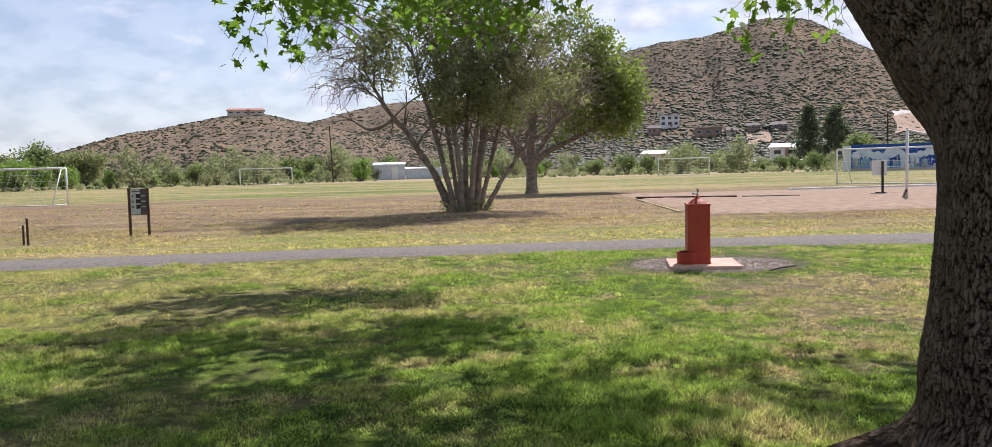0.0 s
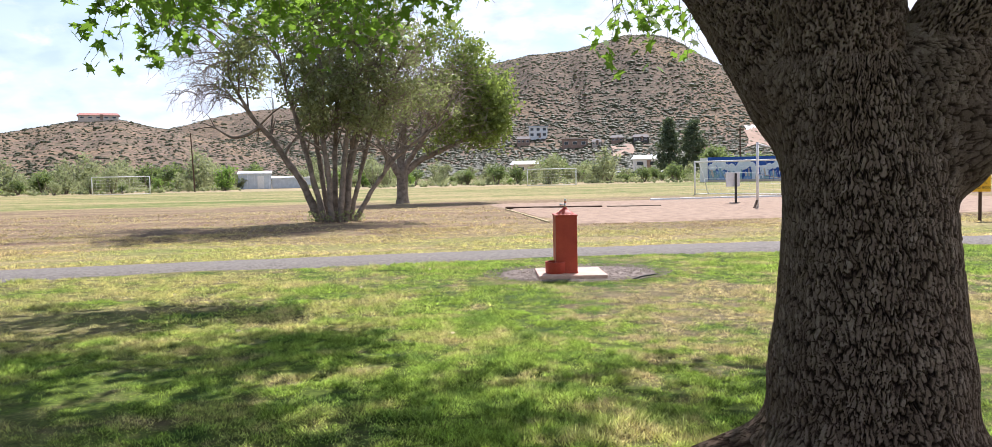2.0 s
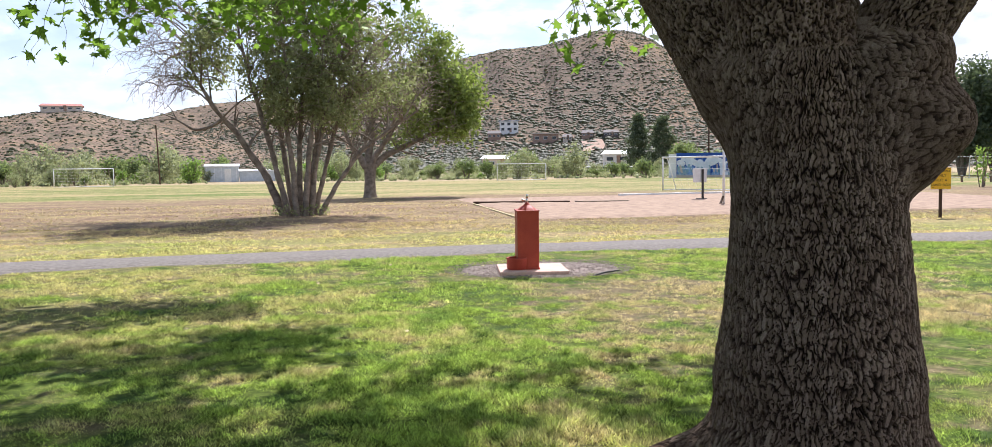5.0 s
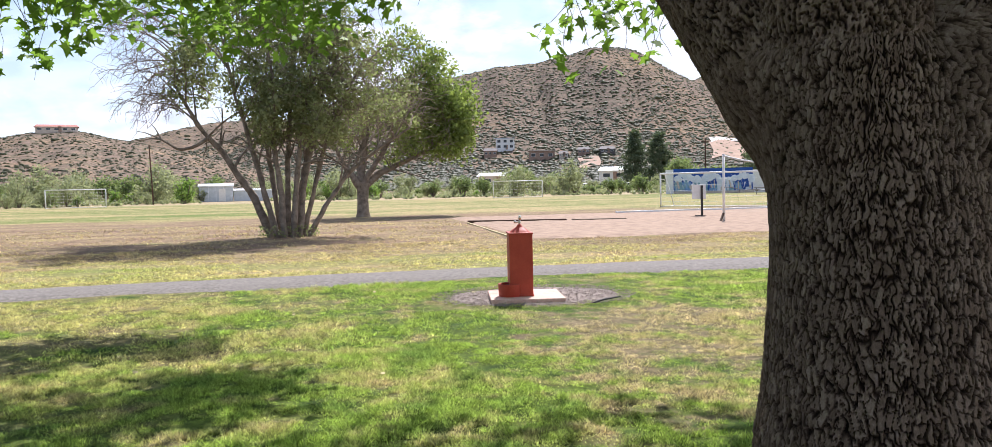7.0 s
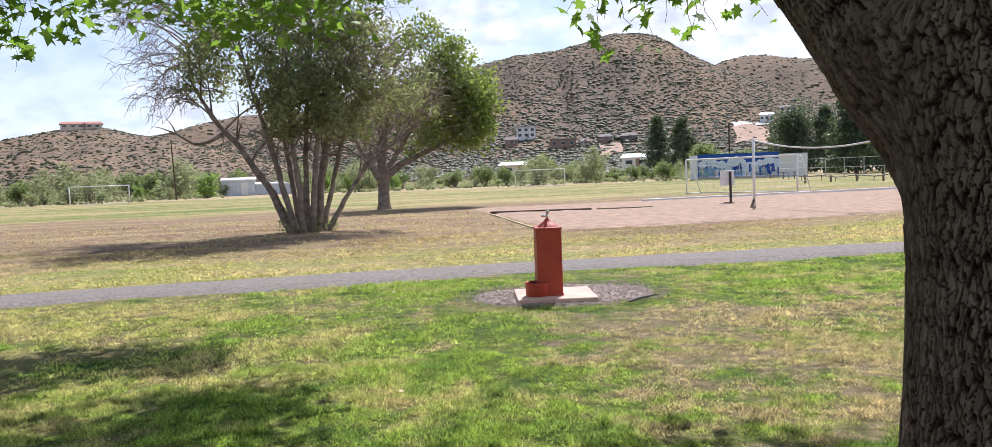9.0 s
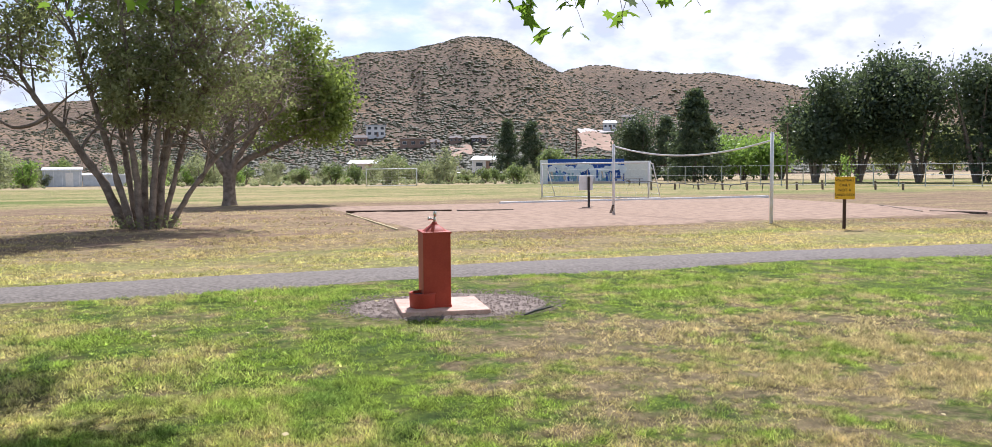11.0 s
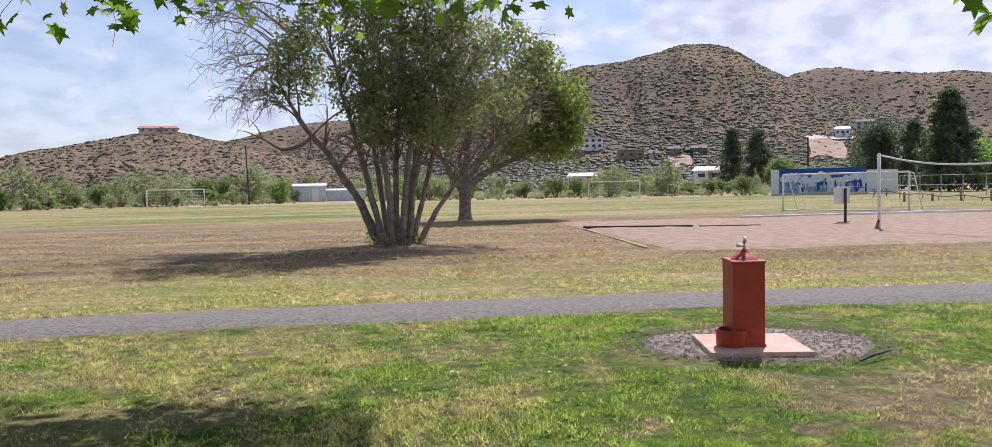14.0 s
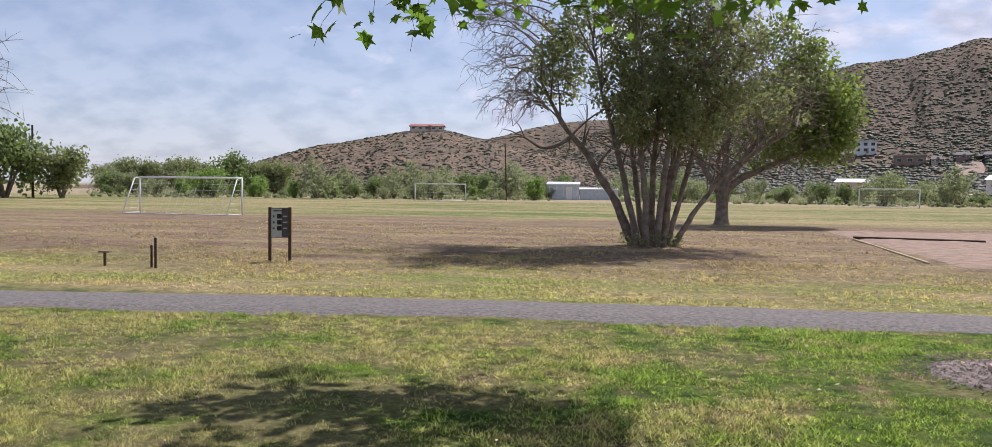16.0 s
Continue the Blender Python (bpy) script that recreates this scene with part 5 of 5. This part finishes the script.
def mural_wall():
    a, b = Vector((45.2, 108.9, 0)), Vector((54.4, 104.6, 0))
    yaw = math.degrees(math.atan2(b.y - a.y, b.x - a.x))
    mid = (a + b) / 2
    w = thing("mural_wall", pose(mid.x, mid.y, 0, 0, 0, yaw), "low wall painted with blue sky, white clouds and teal crowd", "wall")
    part("wall", box(10.2, 0.4, 3.3), M_BLUE, w, "deep blue painted wall")
    part("end_block", box(1.0, 1.2, 3.2, pose(-5.6, -0.2, 0)), M_WHITE, w, "white end block")
    part("side_panel", box(3.5, 0.5, 3.0, pose(6.87, 0.1, 0)), M_WHITE, w, "pale plain panel")
    part("plinth", box(10.4, 0.6, 0.3, pose(0, 0, 0)), M_STUCCO, w)
    r = random.Random(3)
    for k in range(13):
        x = -4.6 + k * 0.765
        bm = bmesh.new()
        for q in range(5):
            rad = r.uniform(0.22, 0.48)
            bmesh.ops.create_cone(bm, cap_ends=True, segments=14, radius1=rad, radius2=rad * 0.8, depth=0.03,
                                  matrix=pose(x + r.uniform(-0.42, 0.42), -0.222 - 0.006 * q, 1.95 + 0.32 * math.sin(k * 1.3) + r.uniform(-0.35, 0.25), 90, 0, 0))
        part("painted_cloud", bm, M_CLOUD, w)
    for k in range(46):
        x = -4.85 + 0.213 * k + r.uniform(-0.06, 0.06)
        part("painted_figure_patch", box(r.uniform(0.12, 0.3), 0.02, r.uniform(0.35, 1.1), pose(x, -0.262 - 0.003 * (k % 3), 0.32 + r.uniform(0, 0.55), 0, r.uniform(-14, 14), 0)), (M_TEAL, M_CLOUD, M_BLUE, M_TEAL, M_MURALSKY, M_STUCCO)[r.randrange(6)], w)
    for k in range(9):
        part("painted_hill", box(r.uniform(0.8, 1.3), 0.02, r.uniform(0.9, 1.35), pose(-4.5 + 1.12 * k, -0.238, 0.3)), (M_TEAL, M_MURALSKY, M_CLOUD)[k % 3], w)


mural_wall()


def pole(x, y, h, r0, label, arm=False, lean=0.0):
    p = thing("utility_pole", pose(x, y, 0, 0, lean, 0), label, "utility pole", "utility poles")
    part("shaft", rod((0, 0, -0.2), (0, 0, h), r0, 8, r0 * 0.7), M_POST, p)
    if arm:
        part("cross_arm", box(1.8, 0.1, 0.12, pose(0, 0, h - 0.6)), M_POST, p)


pole(-23.6, 121.5, 8.0, 0.11, "dark timber pole at the field's edge", lean=-2.0)
pole(*at_az(-39.9, 112), 8.2, 0.15, "dark timber pole beside field trees")
pole(*at_az(24.6, 185), 10.5, 0.2, "dark timber utility pole behind the mural", True)
pole(*at_az(28.2, 190), 10.5, 0.2, "dark timber utility pole by the conifers", True)
LIGHT = thing("field_lamp", pose(*at_az(37.9, 78), 0), "tall pole with a flat floodlight head", "lamp post")
part("shaft", rod((0, 0, 0), (0, 0, 5.6), 0.08, 8, 0.06), M_TIMBER, LIGHT)
part("lamp_head", box(0.5, 0.25, 0.09, pose(0.1, 0, 5.55)), M_TIMBER, LIGHT)


def car(m, paint, label):
    c = thing("parked_car", m, label, "car", "parked cars")
    part("body", box(4.3, 1.75, 0.75, pose(0, 0, 0.35)), paint, c, "", 0.15)
    cab = part("cabin", box(2.2, 1.55, 0.6, pose(-0.2, 0, 1.05)), paint, c, "", 0.18)
    part("side_window", box(1.8, 0.04, 0.38, pose(-0.2, -0.78, 1.15)), M_GLASS, cab)
    for x in (-1.35, 1.35):
        for y in (-0.8, 0.8):
            t = part("wheel", rod((x, y - 0.1, 0.33), (x, y + 0.1, 0.33), 0.33, 14), M_DARK, c)
            part("rim", rod((x, y - 0.11, 0.33), (x, y + 0.11, 0.33), 0.19, 10), M_CHROME, t)


for az, d, yaw, paint, label in ((16.9, 168, 10, M_CAR, "white parked car beyond the field"), (18.6, 172, -20, M_CAR, "white pickup-like car parked by the house"), (17.8, 165, 60, M_CARDARK, "dark parked car beyond the field"),
                                 (19.8, 170, 5, M_CARDARK, "dark parked car beside a bush")):
    car(pose(*at_az(az, d), 0, 0, 0, yaw), paint, label)


# ---- shrubs and far trees ----
def shrub(name, mat, h, w, count, size, seed, label, category, stem=0.10, clear=0.15, x=0, y=-300, loose=0.075):
    r = np.random.default_rng(seed)
    s = thing(name, pose(x, y, 0), label, category)
    hp = Heap()
    for k in range(5):
        a = 2 * math.pi * (k + r.uniform(0, 0.6)) / 5
        hp.add(*tube(bend((0.1 * math.cos(a), 0.1 * math.sin(a), -0.1), (w * 0.32 * math.cos(a), w * 0.32 * math.sin(a), h * 0.8), 8, 0, 0.04 * h / 4, r), np.linspace(stem, 0.02, 8), 5))
    hp.build("trunk", M_STEM, s)
    blobs = []
    for k in range(9):
        a = r.uniform(0, 2 * math.pi)
        q = r.uniform(0.0, 0.34)
        zc = r.uniform(clear + 0.08, 0.82)
        blobs.append((w * q * math.cos(a), w * q * math.sin(a), h * zc, w * r.uniform(0.18, 0.32), w * r.uniform(0.18, 0.32), h * r.uniform(0.14, 0.24), 1.0))
    triangles("crown", blades_at(clump_cloud(r, blobs, count, loose * h), size, r, 1.5), 4, mat, s)
    return s


def conifer(h, w, count, seed, label, x, y):
    r = np.random.default_rng(seed)
    s = thing("conifer", pose(x, y, 0), label, "tree")
    hp = Heap()
    hp.add(*tube(np.array([(0, 0, -0.2), (0.05, 0, h * 0.3), (-0.05, 0, h * 0.7), (0, 0, h * 0.97)]), [0.32, 0.26, 0.13, 0.03], 8))
    for _ in range(26):
        z = r.uniform(0.14, 0.9) * h
        a = r.uniform(0, 2 * math.pi)
        l = w * 0.5 * (1.02 - z / h)
        hp.add(*tube(bend((0, 0, z), (l * math.cos(a), l * math.sin(a), z - 0.1 * l), 4, 0.1, 0.03, r), [0.06, 0.05, 0.03, 0.01], 4))
    hp.build("trunk", M_STEM, s)
    pts = []
    for _ in range(count // 14):
        z = r.uniform(0.06, 0.99) ** 1.05
        a = r.uniform(0, 2 * math.pi)
        l = w * 0.58 * (1.02 - z) ** 0.62 * r.uniform(0.3, 1.1) * (1 + 0.18 * math.sin(7 * z * 6.28 + seed))
        c = np.array([l * math.cos(a), l * math.sin(a), z * h - 0.12 * l])
        pts.append(c + r.normal(0, 1, (30, 3)) * np.array([0.36, 0.36, 0.22]) * h / 13)
    triangles("crown", blades_at(np.concatenate(pts), 0.25 * h / 13, r, 1.8, 0.3), 4, M_CON, s)
    return s


protos = [shrub("shrub", M_SHRUBG, 3.2, 4.2, 1500, 0.13, 41, "grey-green thin scrubby shrub at the field's edge", "shrub"),
          shrub("shrub", M_SHRUB, 3.0, 3.6, 1600, 0.14, 42, "olive-green rounded shrub at the field's edge", "shrub"),
          shrub("shrub", M_SHRUBB, 2.6, 2.6, 1300, 0.12, 43, "bright green young mesquite-like shrub", "shrub"),
          shrub("shrub", M_SHRUBG, 4.4, 4.8, 2000, 0.15, 44, "tall hazy grey-green shrub", "shrub"),
          shrub("field_tree", M_SHRUB, 7.0, 8.0, 3400, 0.24, 45, "broad green tree behind the playing field", "tree", 0.2),
          shrub("field_tree", M_LEAF, 8.0, 8.0, 3600, 0.26, 46, "tall dark green tree behind the playing field", "tree", 0.22),
          shrub("field_tree", M_SHRUBB, 8.0, 8.5, 3600, 0.24, 47, "fresh green leafy tree behind the fence", "tree", 0.2)]
for k, p in enumerate(protos):
    p["group"] = "shrubs along the field" if k < 4 else "trees behind the field"
pr = random.Random(9)


def put(k, az, d, s, sz=None):
    x, y = at_az(az, d)
    m = pose(x, y, 0, 0, 0, pr.uniform(0, 360)) @ Matrix.Diagonal((s, s, s if sz is None else sz, 1))
    return copy_thing(protos[k], m)


# low shrubs in front of the left hill
az = -36.0
while az < 22.0:
    if az < -8.2 or az > -4.4:
        put(pr.choice((0, 0, 3, 1, 2)), az + pr.uniform(-0.3, 0.3), pr.uniform(122, 150), pr.choice((0.35, 0.5, 0.6, 0.8, 1.05, 1.2)) * (1.0 if az < 2 else 0.75))
        put(pr.choice((0, 3, 1, 1)), az + pr.uniform(-0.3, 0.3), pr.uniform(152, 172), pr.uniform(0.65, 1.35) * (1.0 if az < 2 else 0.6))
    az += pr.choice((0.25, 0.4, 0.7, 1.1)) * (1.0 if az < 2 else 1.3)
for az, d, k, s in ((-25.0, 124, 2, 1.0), (-22.6, 126, 2, 1.15), (-21.2, 130, 1, 0.7), (-19.3, 118, 0, 0.5), (-17.0, 126, 2, 0.9), (-15.5, 118, 1, 0.45), (-11.2, 132, 3, 1.25), (-9.4, 126, 2, 1.35), (-12.4, 140, 1, 1.4), (-7.6, 150, 1, 1.4),
                    (-27.5, 128, 2, 0.9), (-30.0, 122, 1, 0.9), (-14.0, 150, 1, 1.45), (-4.5, 140, 0, 1.0),
                    (6.6, 132, 1, 0.85), (8.6, 130, 1, 1.05), (10.0, 132, 1, 1.0), (11.3, 134, 0, 0.9), (4.8, 138, 0, 1.1), (3.0, 135, 1, 0.9), (1.0, 140, 0, 1.0), (-1.5, 140, 3, 0.9),
                    (12.7, 150, 1, 1.6), (15.6, 128, 3, 1.1), (14.2, 142, 0, 1.0), (20.6, 124, 1, 0.95), (23.0, 180, 4, 0.9), (16.2, 132, 0, 1.1), (13.6, 136, 0, 0.8), (25.9, 175, 1, 1.6), (12.0, 165, 0, 1.4), (10.4, 205, 5, 0.7), (14.6, 230, 1, 1.6), (22.4, 240, 1, 1.8), (19.0, 250, 1, 1.5)):
    put(k, az, d, s)
def low_scrub():
    """The thin uncounted scrub between the shrubs."""
    r = np.random.default_rng(77)
    n = 1500
    az, d = np.radians(r.uniform(-37, 24, n)), r.uniform(118, 172, n)
    ok = (np.degrees(az) < -8.4) | (np.degrees(az) > -4.2)
    az, d = az[ok], d[ok]
    n = len(az)
    c = np.stack([0.2 + d * np.sin(az), 1.5 + d * np.cos(az), np.zeros(n)], -1)
    tall = np.clip((d - 112) / 45, 0.25, 1.1) * r.uniform(0.4, 1.0, n)
    p = c[:, None] + r.normal(0, 1, (n, 24, 3)) * np.stack([0.7 * tall, 0.7 * tall, 0 * tall], -1)[:, None]
    p[..., 2] = np.abs(r.normal(0.45, 0.4, (n, 24))) * tall[:, None] * 1.5 + 0.05
    tagged(triangles("low_scrub", blades_at(p.reshape(-1, 3), 0.17, r, 1.6), 4, M_SHRUBG), "thin grey-green scrub along the field's far edge", "scrub", kind="stuff")


low_scrub()
# taller trees to the side
for az, d, k, s in ((-41.3, 110, 4, 1.15), (-38.4, 110, 5, 0.78), (-36.4, 190, 5, 0.75), (-34.7, 165, 5, 0.85), (-33.2, 165, 5, 0.75), (-32.2, 160, 5, 0.85), (-30.2, 125, 6, 0.62), (-28.7, 156, 4, 0.98), (-27.0, 156, 5, 0.78), (-26.2, 152, 5, 0.8), (-31.0, 170, 5, 0.8), (-35.4, 176, 4, 0.8), (-44.5, 104, 4, 1.2), (-47, 110, 5, 1.1),
                    (33.9, 150, 6, 1.05), (35.3, 155, 6, 1.2), (36.6, 150, 6, 1.15), (37.6, 160, 6, 1.2), (34.5, 170, 5, 1.1), (24.6, 160, 6, 0.62), (23.4, 165, 6, 0.5), (44, 160, 5, 1.3), (47, 165, 5, 1.3), (50, 160, 4, 1.3), (53, 150, 5, 1.2), (56, 140, 5, 1.2), (41, 165, 5, 1.2)):
    put(k, az, d, s)
for az, d, h, w, n, seed in ((32.25, 132, 13.6, 8.6, 6000, 51), (20.05, 190, 13.2, 6.0, 3400, 52), (21.65, 192, 12.6, 7.6, 3600, 53), (50.2, 116, 13.0, 9.0, 4600, 58), (53.5, 110, 14.0, 9.0, 4600, 59), (30.4, 150, 11.0, 6.5, 3600, 60)):
    c = conifer(h, w, n, seed, "dark green conifer behind the park fence", *at_az(az, d))
    c["group"] = "dark conifers"
for az, d, h, w, n, seed in ((39.6, 118, 14.2, 8.0, 13000, 54), (42.1, 122, 19.0, 12.0, 19000, 55), (45.4, 120, 19.5, 12.0, 14000, 56), (48.4, 116, 15.0, 10.0, 7000, 57), (28.9, 155, 12.0, 9.0, 8000, 62), (27.5, 170, 8.5, 6.0, 2600, 63)):
    c = shrub("dark_cedar", M_CON, h, w, n, 0.24, seed, "broad dark green cedar behind the park fence", "tree", 0.3, 0.06, *at_az(az, d), 0.05)
    c["group"] = "dark cedars"
sap = shrub("sapling", M_SHRUBB, 2.6, 1.3, 260, 0.10, 61, "thin young sapling beside a stake", "sapling", 0.03, 0.3, *at_az(41.3, 62))
part("stake", rod((0.25, 0, 0), (0.25, 0, 1.3), 0.03, 6), M_TIMBER, sap)


def bare_tree():
    r = np.random.default_rng(71)
    t = thing("bare_tree", pose(*at_az(-43.6, 100), 0) @ Matrix.Diagonal((2.1, 2.1, 2.1, 1)), "tall thin tree with bare drooping branches", "tree")
    h = Heap()
    h.add(*tube(bend((0, 0, -0.1), (0.2, 0, 5.4), 8, 0, 0.06, r), np.linspace(0.22, 0.1, 8), 8))
    h.build("trunk", M_STEM, t)
    h = Heap()
    for _ in range(90):
        a = np.array([r.normal(0.3, 0.5), r.normal(0, 0.5), r.uniform(4.2, 6.6)])
        b = a + np.array([r.uniform(-1.2, 2.4), r.normal(0, 1.0), r.uniform(-0.6, 1.4)])
        line = bend(a, b, 7, r.uniform(0.2, 0.6), 0.06, r)
        h.add(*tube(line, np.linspace(0.035, 0.008, 7), 3))
        for _ in range(3):
            k = r.integers(2, 7)
            h.add(*tube(bend(line[k], line[k] + r.normal(0, 0.5, 3) - np.array([0, 0, 0.3]), 4, 0.05, 0.03, r), np.linspace(0.014, 0.005, 4), 3))
    tagged(h.build("branch_tangle", M_TWIG, t), kind="stuff")


bare_tree()


# ---- park fence ----
def fence():
    f = thing("park_fence", pose(*at_az(38, 92), 0), "low chain-link fence with grey posts along the park", "fence")
    inv = f.matrix_world.inverted()
    a, b = Vector((*at_az(29.5, 104), 0)), Vector((*at_az(58, 84), 0))
    n = 22
    for k in range(n):
        p = inv @ a.lerp(b, k / (n - 1))
        part("post", rod(p, p + Vector((0, 0, 2.15)), 0.045, 6), M_PANEL, f)
        if k < n - 1:
            q = inv @ a.lerp(b, (k + 1) / (n - 1))
            for z in (2.1, 1.1, 0.12):
                part("rail", rod(p + Vector((0, 0, z)), q + Vector((0, 0, z)), 0.022, 5), M_PANEL, f)


fence()
r3 = random.Random(12)
for k in range(11):
    x, y = at_az(29.5 + k * 1.5, 76 + 2 * math.sin(k))
    b = thing("barrier_post", pose(x, y, 0, 0, r3.uniform(-6, 6), 0), "short weathered timber barrier post on the grass", "post", "barrier posts")
    part("shaft", rod((0, 0, -0.1), (0, 0, r3.uniform(0.55, 0.8)), 0.09, 8), M_TIMBER, b)
    part("cap", rod((0, 0, 0.5), (0, 0, 0.53), 0.095, 8), M_WHITE, b)
bench = thing("picnic_table", pose(*at_az(28.4, 100), 0, 0, 0, -20), "small dark picnic table by the mural", "table")
part("tabletop", box(1.8, 0.75, 0.06, pose(0, 0, 0.72)), M_TIMBER, bench)
for s in (-1, 1):
    part("bench_seat", box(1.8, 0.28, 0.05, pose(0, 0.7 * s, 0.44)), M_TIMBER, bench)
    part("leg", box(0.08, 1.5, 0.06, pose(0.6 * s, 0, 0.38)), M_BLACKPOST, bench)
    part("upright", box(0.08, 0.08, 0.72, pose(0.6 * s, 0, 0)), M_BLACKPOST, bench)


# ---- grass ----
def lumps(x, y, cell, seed):
    """Smooth random values from 0 to 1 over squares of that side."""
    def h(i, j):
        v = np.sin(i * 127.1 + j * 311.7 + seed * 74.7) * 43758.5453
        return v - np.floor(v)
    u, v = x / cell, y / cell
    i, j = np.floor(u), np.floor(v)
    fu, fv = u - i, v - j
    fu, fv = fu * fu * (3 - 2 * fu), fv * fv * (3 - 2 * fv)
    return (h(i, j) * (1 - fu) + h(i + 1, j) * fu) * (1 - fv) + (h(i, j + 1) * (1 - fu) + h(i + 1, j + 1) * fu) * fv


def grass(name, x0, x1, y0, y1, tufts, blades, height, width, seed, label):
    r = np.random.default_rng(seed)
    x, y = r.uniform(x0, x1, tufts), r.uniform(y0, y1, tufts)
    mid = 15.95 - 0.0055 * (x - 6.5) ** 2
    ok = (np.abs(y - mid) > 0.93 + r.uniform(0, 0.12, tufts)) & (((x - 3.5) / 1.4) ** 2 + ((y - 12.35) / 1.16) ** 2 > 1.1 * np.sqrt(r.uniform(0.12, 1.0, tufts))) & (np.hypot(x - 2.55, y - 2.9) > 0.62)
    ok &= ~((x > 6) & (x < 32) & (y > 24.9))
    patch = np.sin(x * 1.1 + 1.7 * np.sin(y * 0.9)) + np.sin(y * 1.3 + 2.1 * np.sin(x * 0.7))
    clump = 0.45 * lumps(x, y, 0.09 + width * 4, seed) + 0.35 * lumps(x, y, 0.27, seed + 1) + 0.2 * lumps(x, y, 0.9, seed + 2)
    ok &= (patch + r.normal(0, 0.9, tufts) > -1.35) & (clump + r.normal(0, 0.08, tufts) > 0.36)
    x, y, patch, clump = x[ok], y[ok], patch[ok], clump[ok]
    n = len(x)
    bx = x[:, None] + r.normal(0, 0.022, (n, blades))
    by = y[:, None] + r.normal(0, 0.022, (n, blades))
    a = r.uniform(0, 2 * np.pi, (n, blades))
    h = height * r.uniform(0.45, 1.25, (n, blades)) * (1 + 0.2 * np.clip(patch, -1, 1.5))[:, None] * np.clip(0.25 + 3.2 * (clump - 0.32), 0.2, 1.9)[:, None]
    lean = r.normal(0, 0.7, (n, blades, 2)) * h[..., None]
    w = width * r.uniform(0.7, 1.3, (n, blades))
    z = np.full((n, blades), -0.02)
    p0 = np.stack([bx - w * np.cos(a), by - w * np.sin(a), z], -1)
    p1 = np.stack([bx + w * np.cos(a), by + w * np.sin(a), z], -1)
    p2 = np.stack([bx + lean[..., 0], by + lean[..., 1], z + h], -1)
    tagged(triangles(name, np.stack([p0, p1, p2], 2), 3, M_BLADE), label, "grass", kind="stuff")


grass("lawn_grass", -6.2, 8.6, 3.2, 9.0, 190000, 5, 0.033, 0.0036, 81, "short green and drying lawn grass")
grass("lawn_grass", -9.5, 16, 9.0, 15.2, 105000, 5, 0.035, 0.0058, 84, "short green and drying lawn grass")
grass("verge_grass", -17, 24, 16.2, 25.5, 52000, 5, 0.035, 0.0095, 82, "yellowing uneven grass beyond the path")
grass("field_grass", -24, 14, 25, 42, 12000, 5, 0.04, 0.012, 83, "sparse dry grass on worn soil")

# a few fallen leaves and chips on the lawn
fr = np.random.default_rng(91)
for _ in range(14):
    lx, ly, s = fr.uniform(-5, 8), fr.uniform(5, 13.5), fr.uniform(0.02, 0.034)
    v = [(s * math.cos(a) * fr.uniform(0.6, 1), s * math.sin(a) * fr.uniform(0.6, 1), 0.008 * fr.uniform(-1, 1)) for a in np.linspace(0, 2 * np.pi, 7)[:-1]]
    lf = mesh("fallen_leaf", v, [tuple(range(6))], M_YTIMBER)
    lf.matrix_world = pose(lx, ly, 0.04, fr.uniform(-20, 20), fr.uniform(-20, 20), fr.uniform(0, 360))
    tagged(lf, "dry tan fallen leaf lying on grass", "leaf", "fallen leaves")
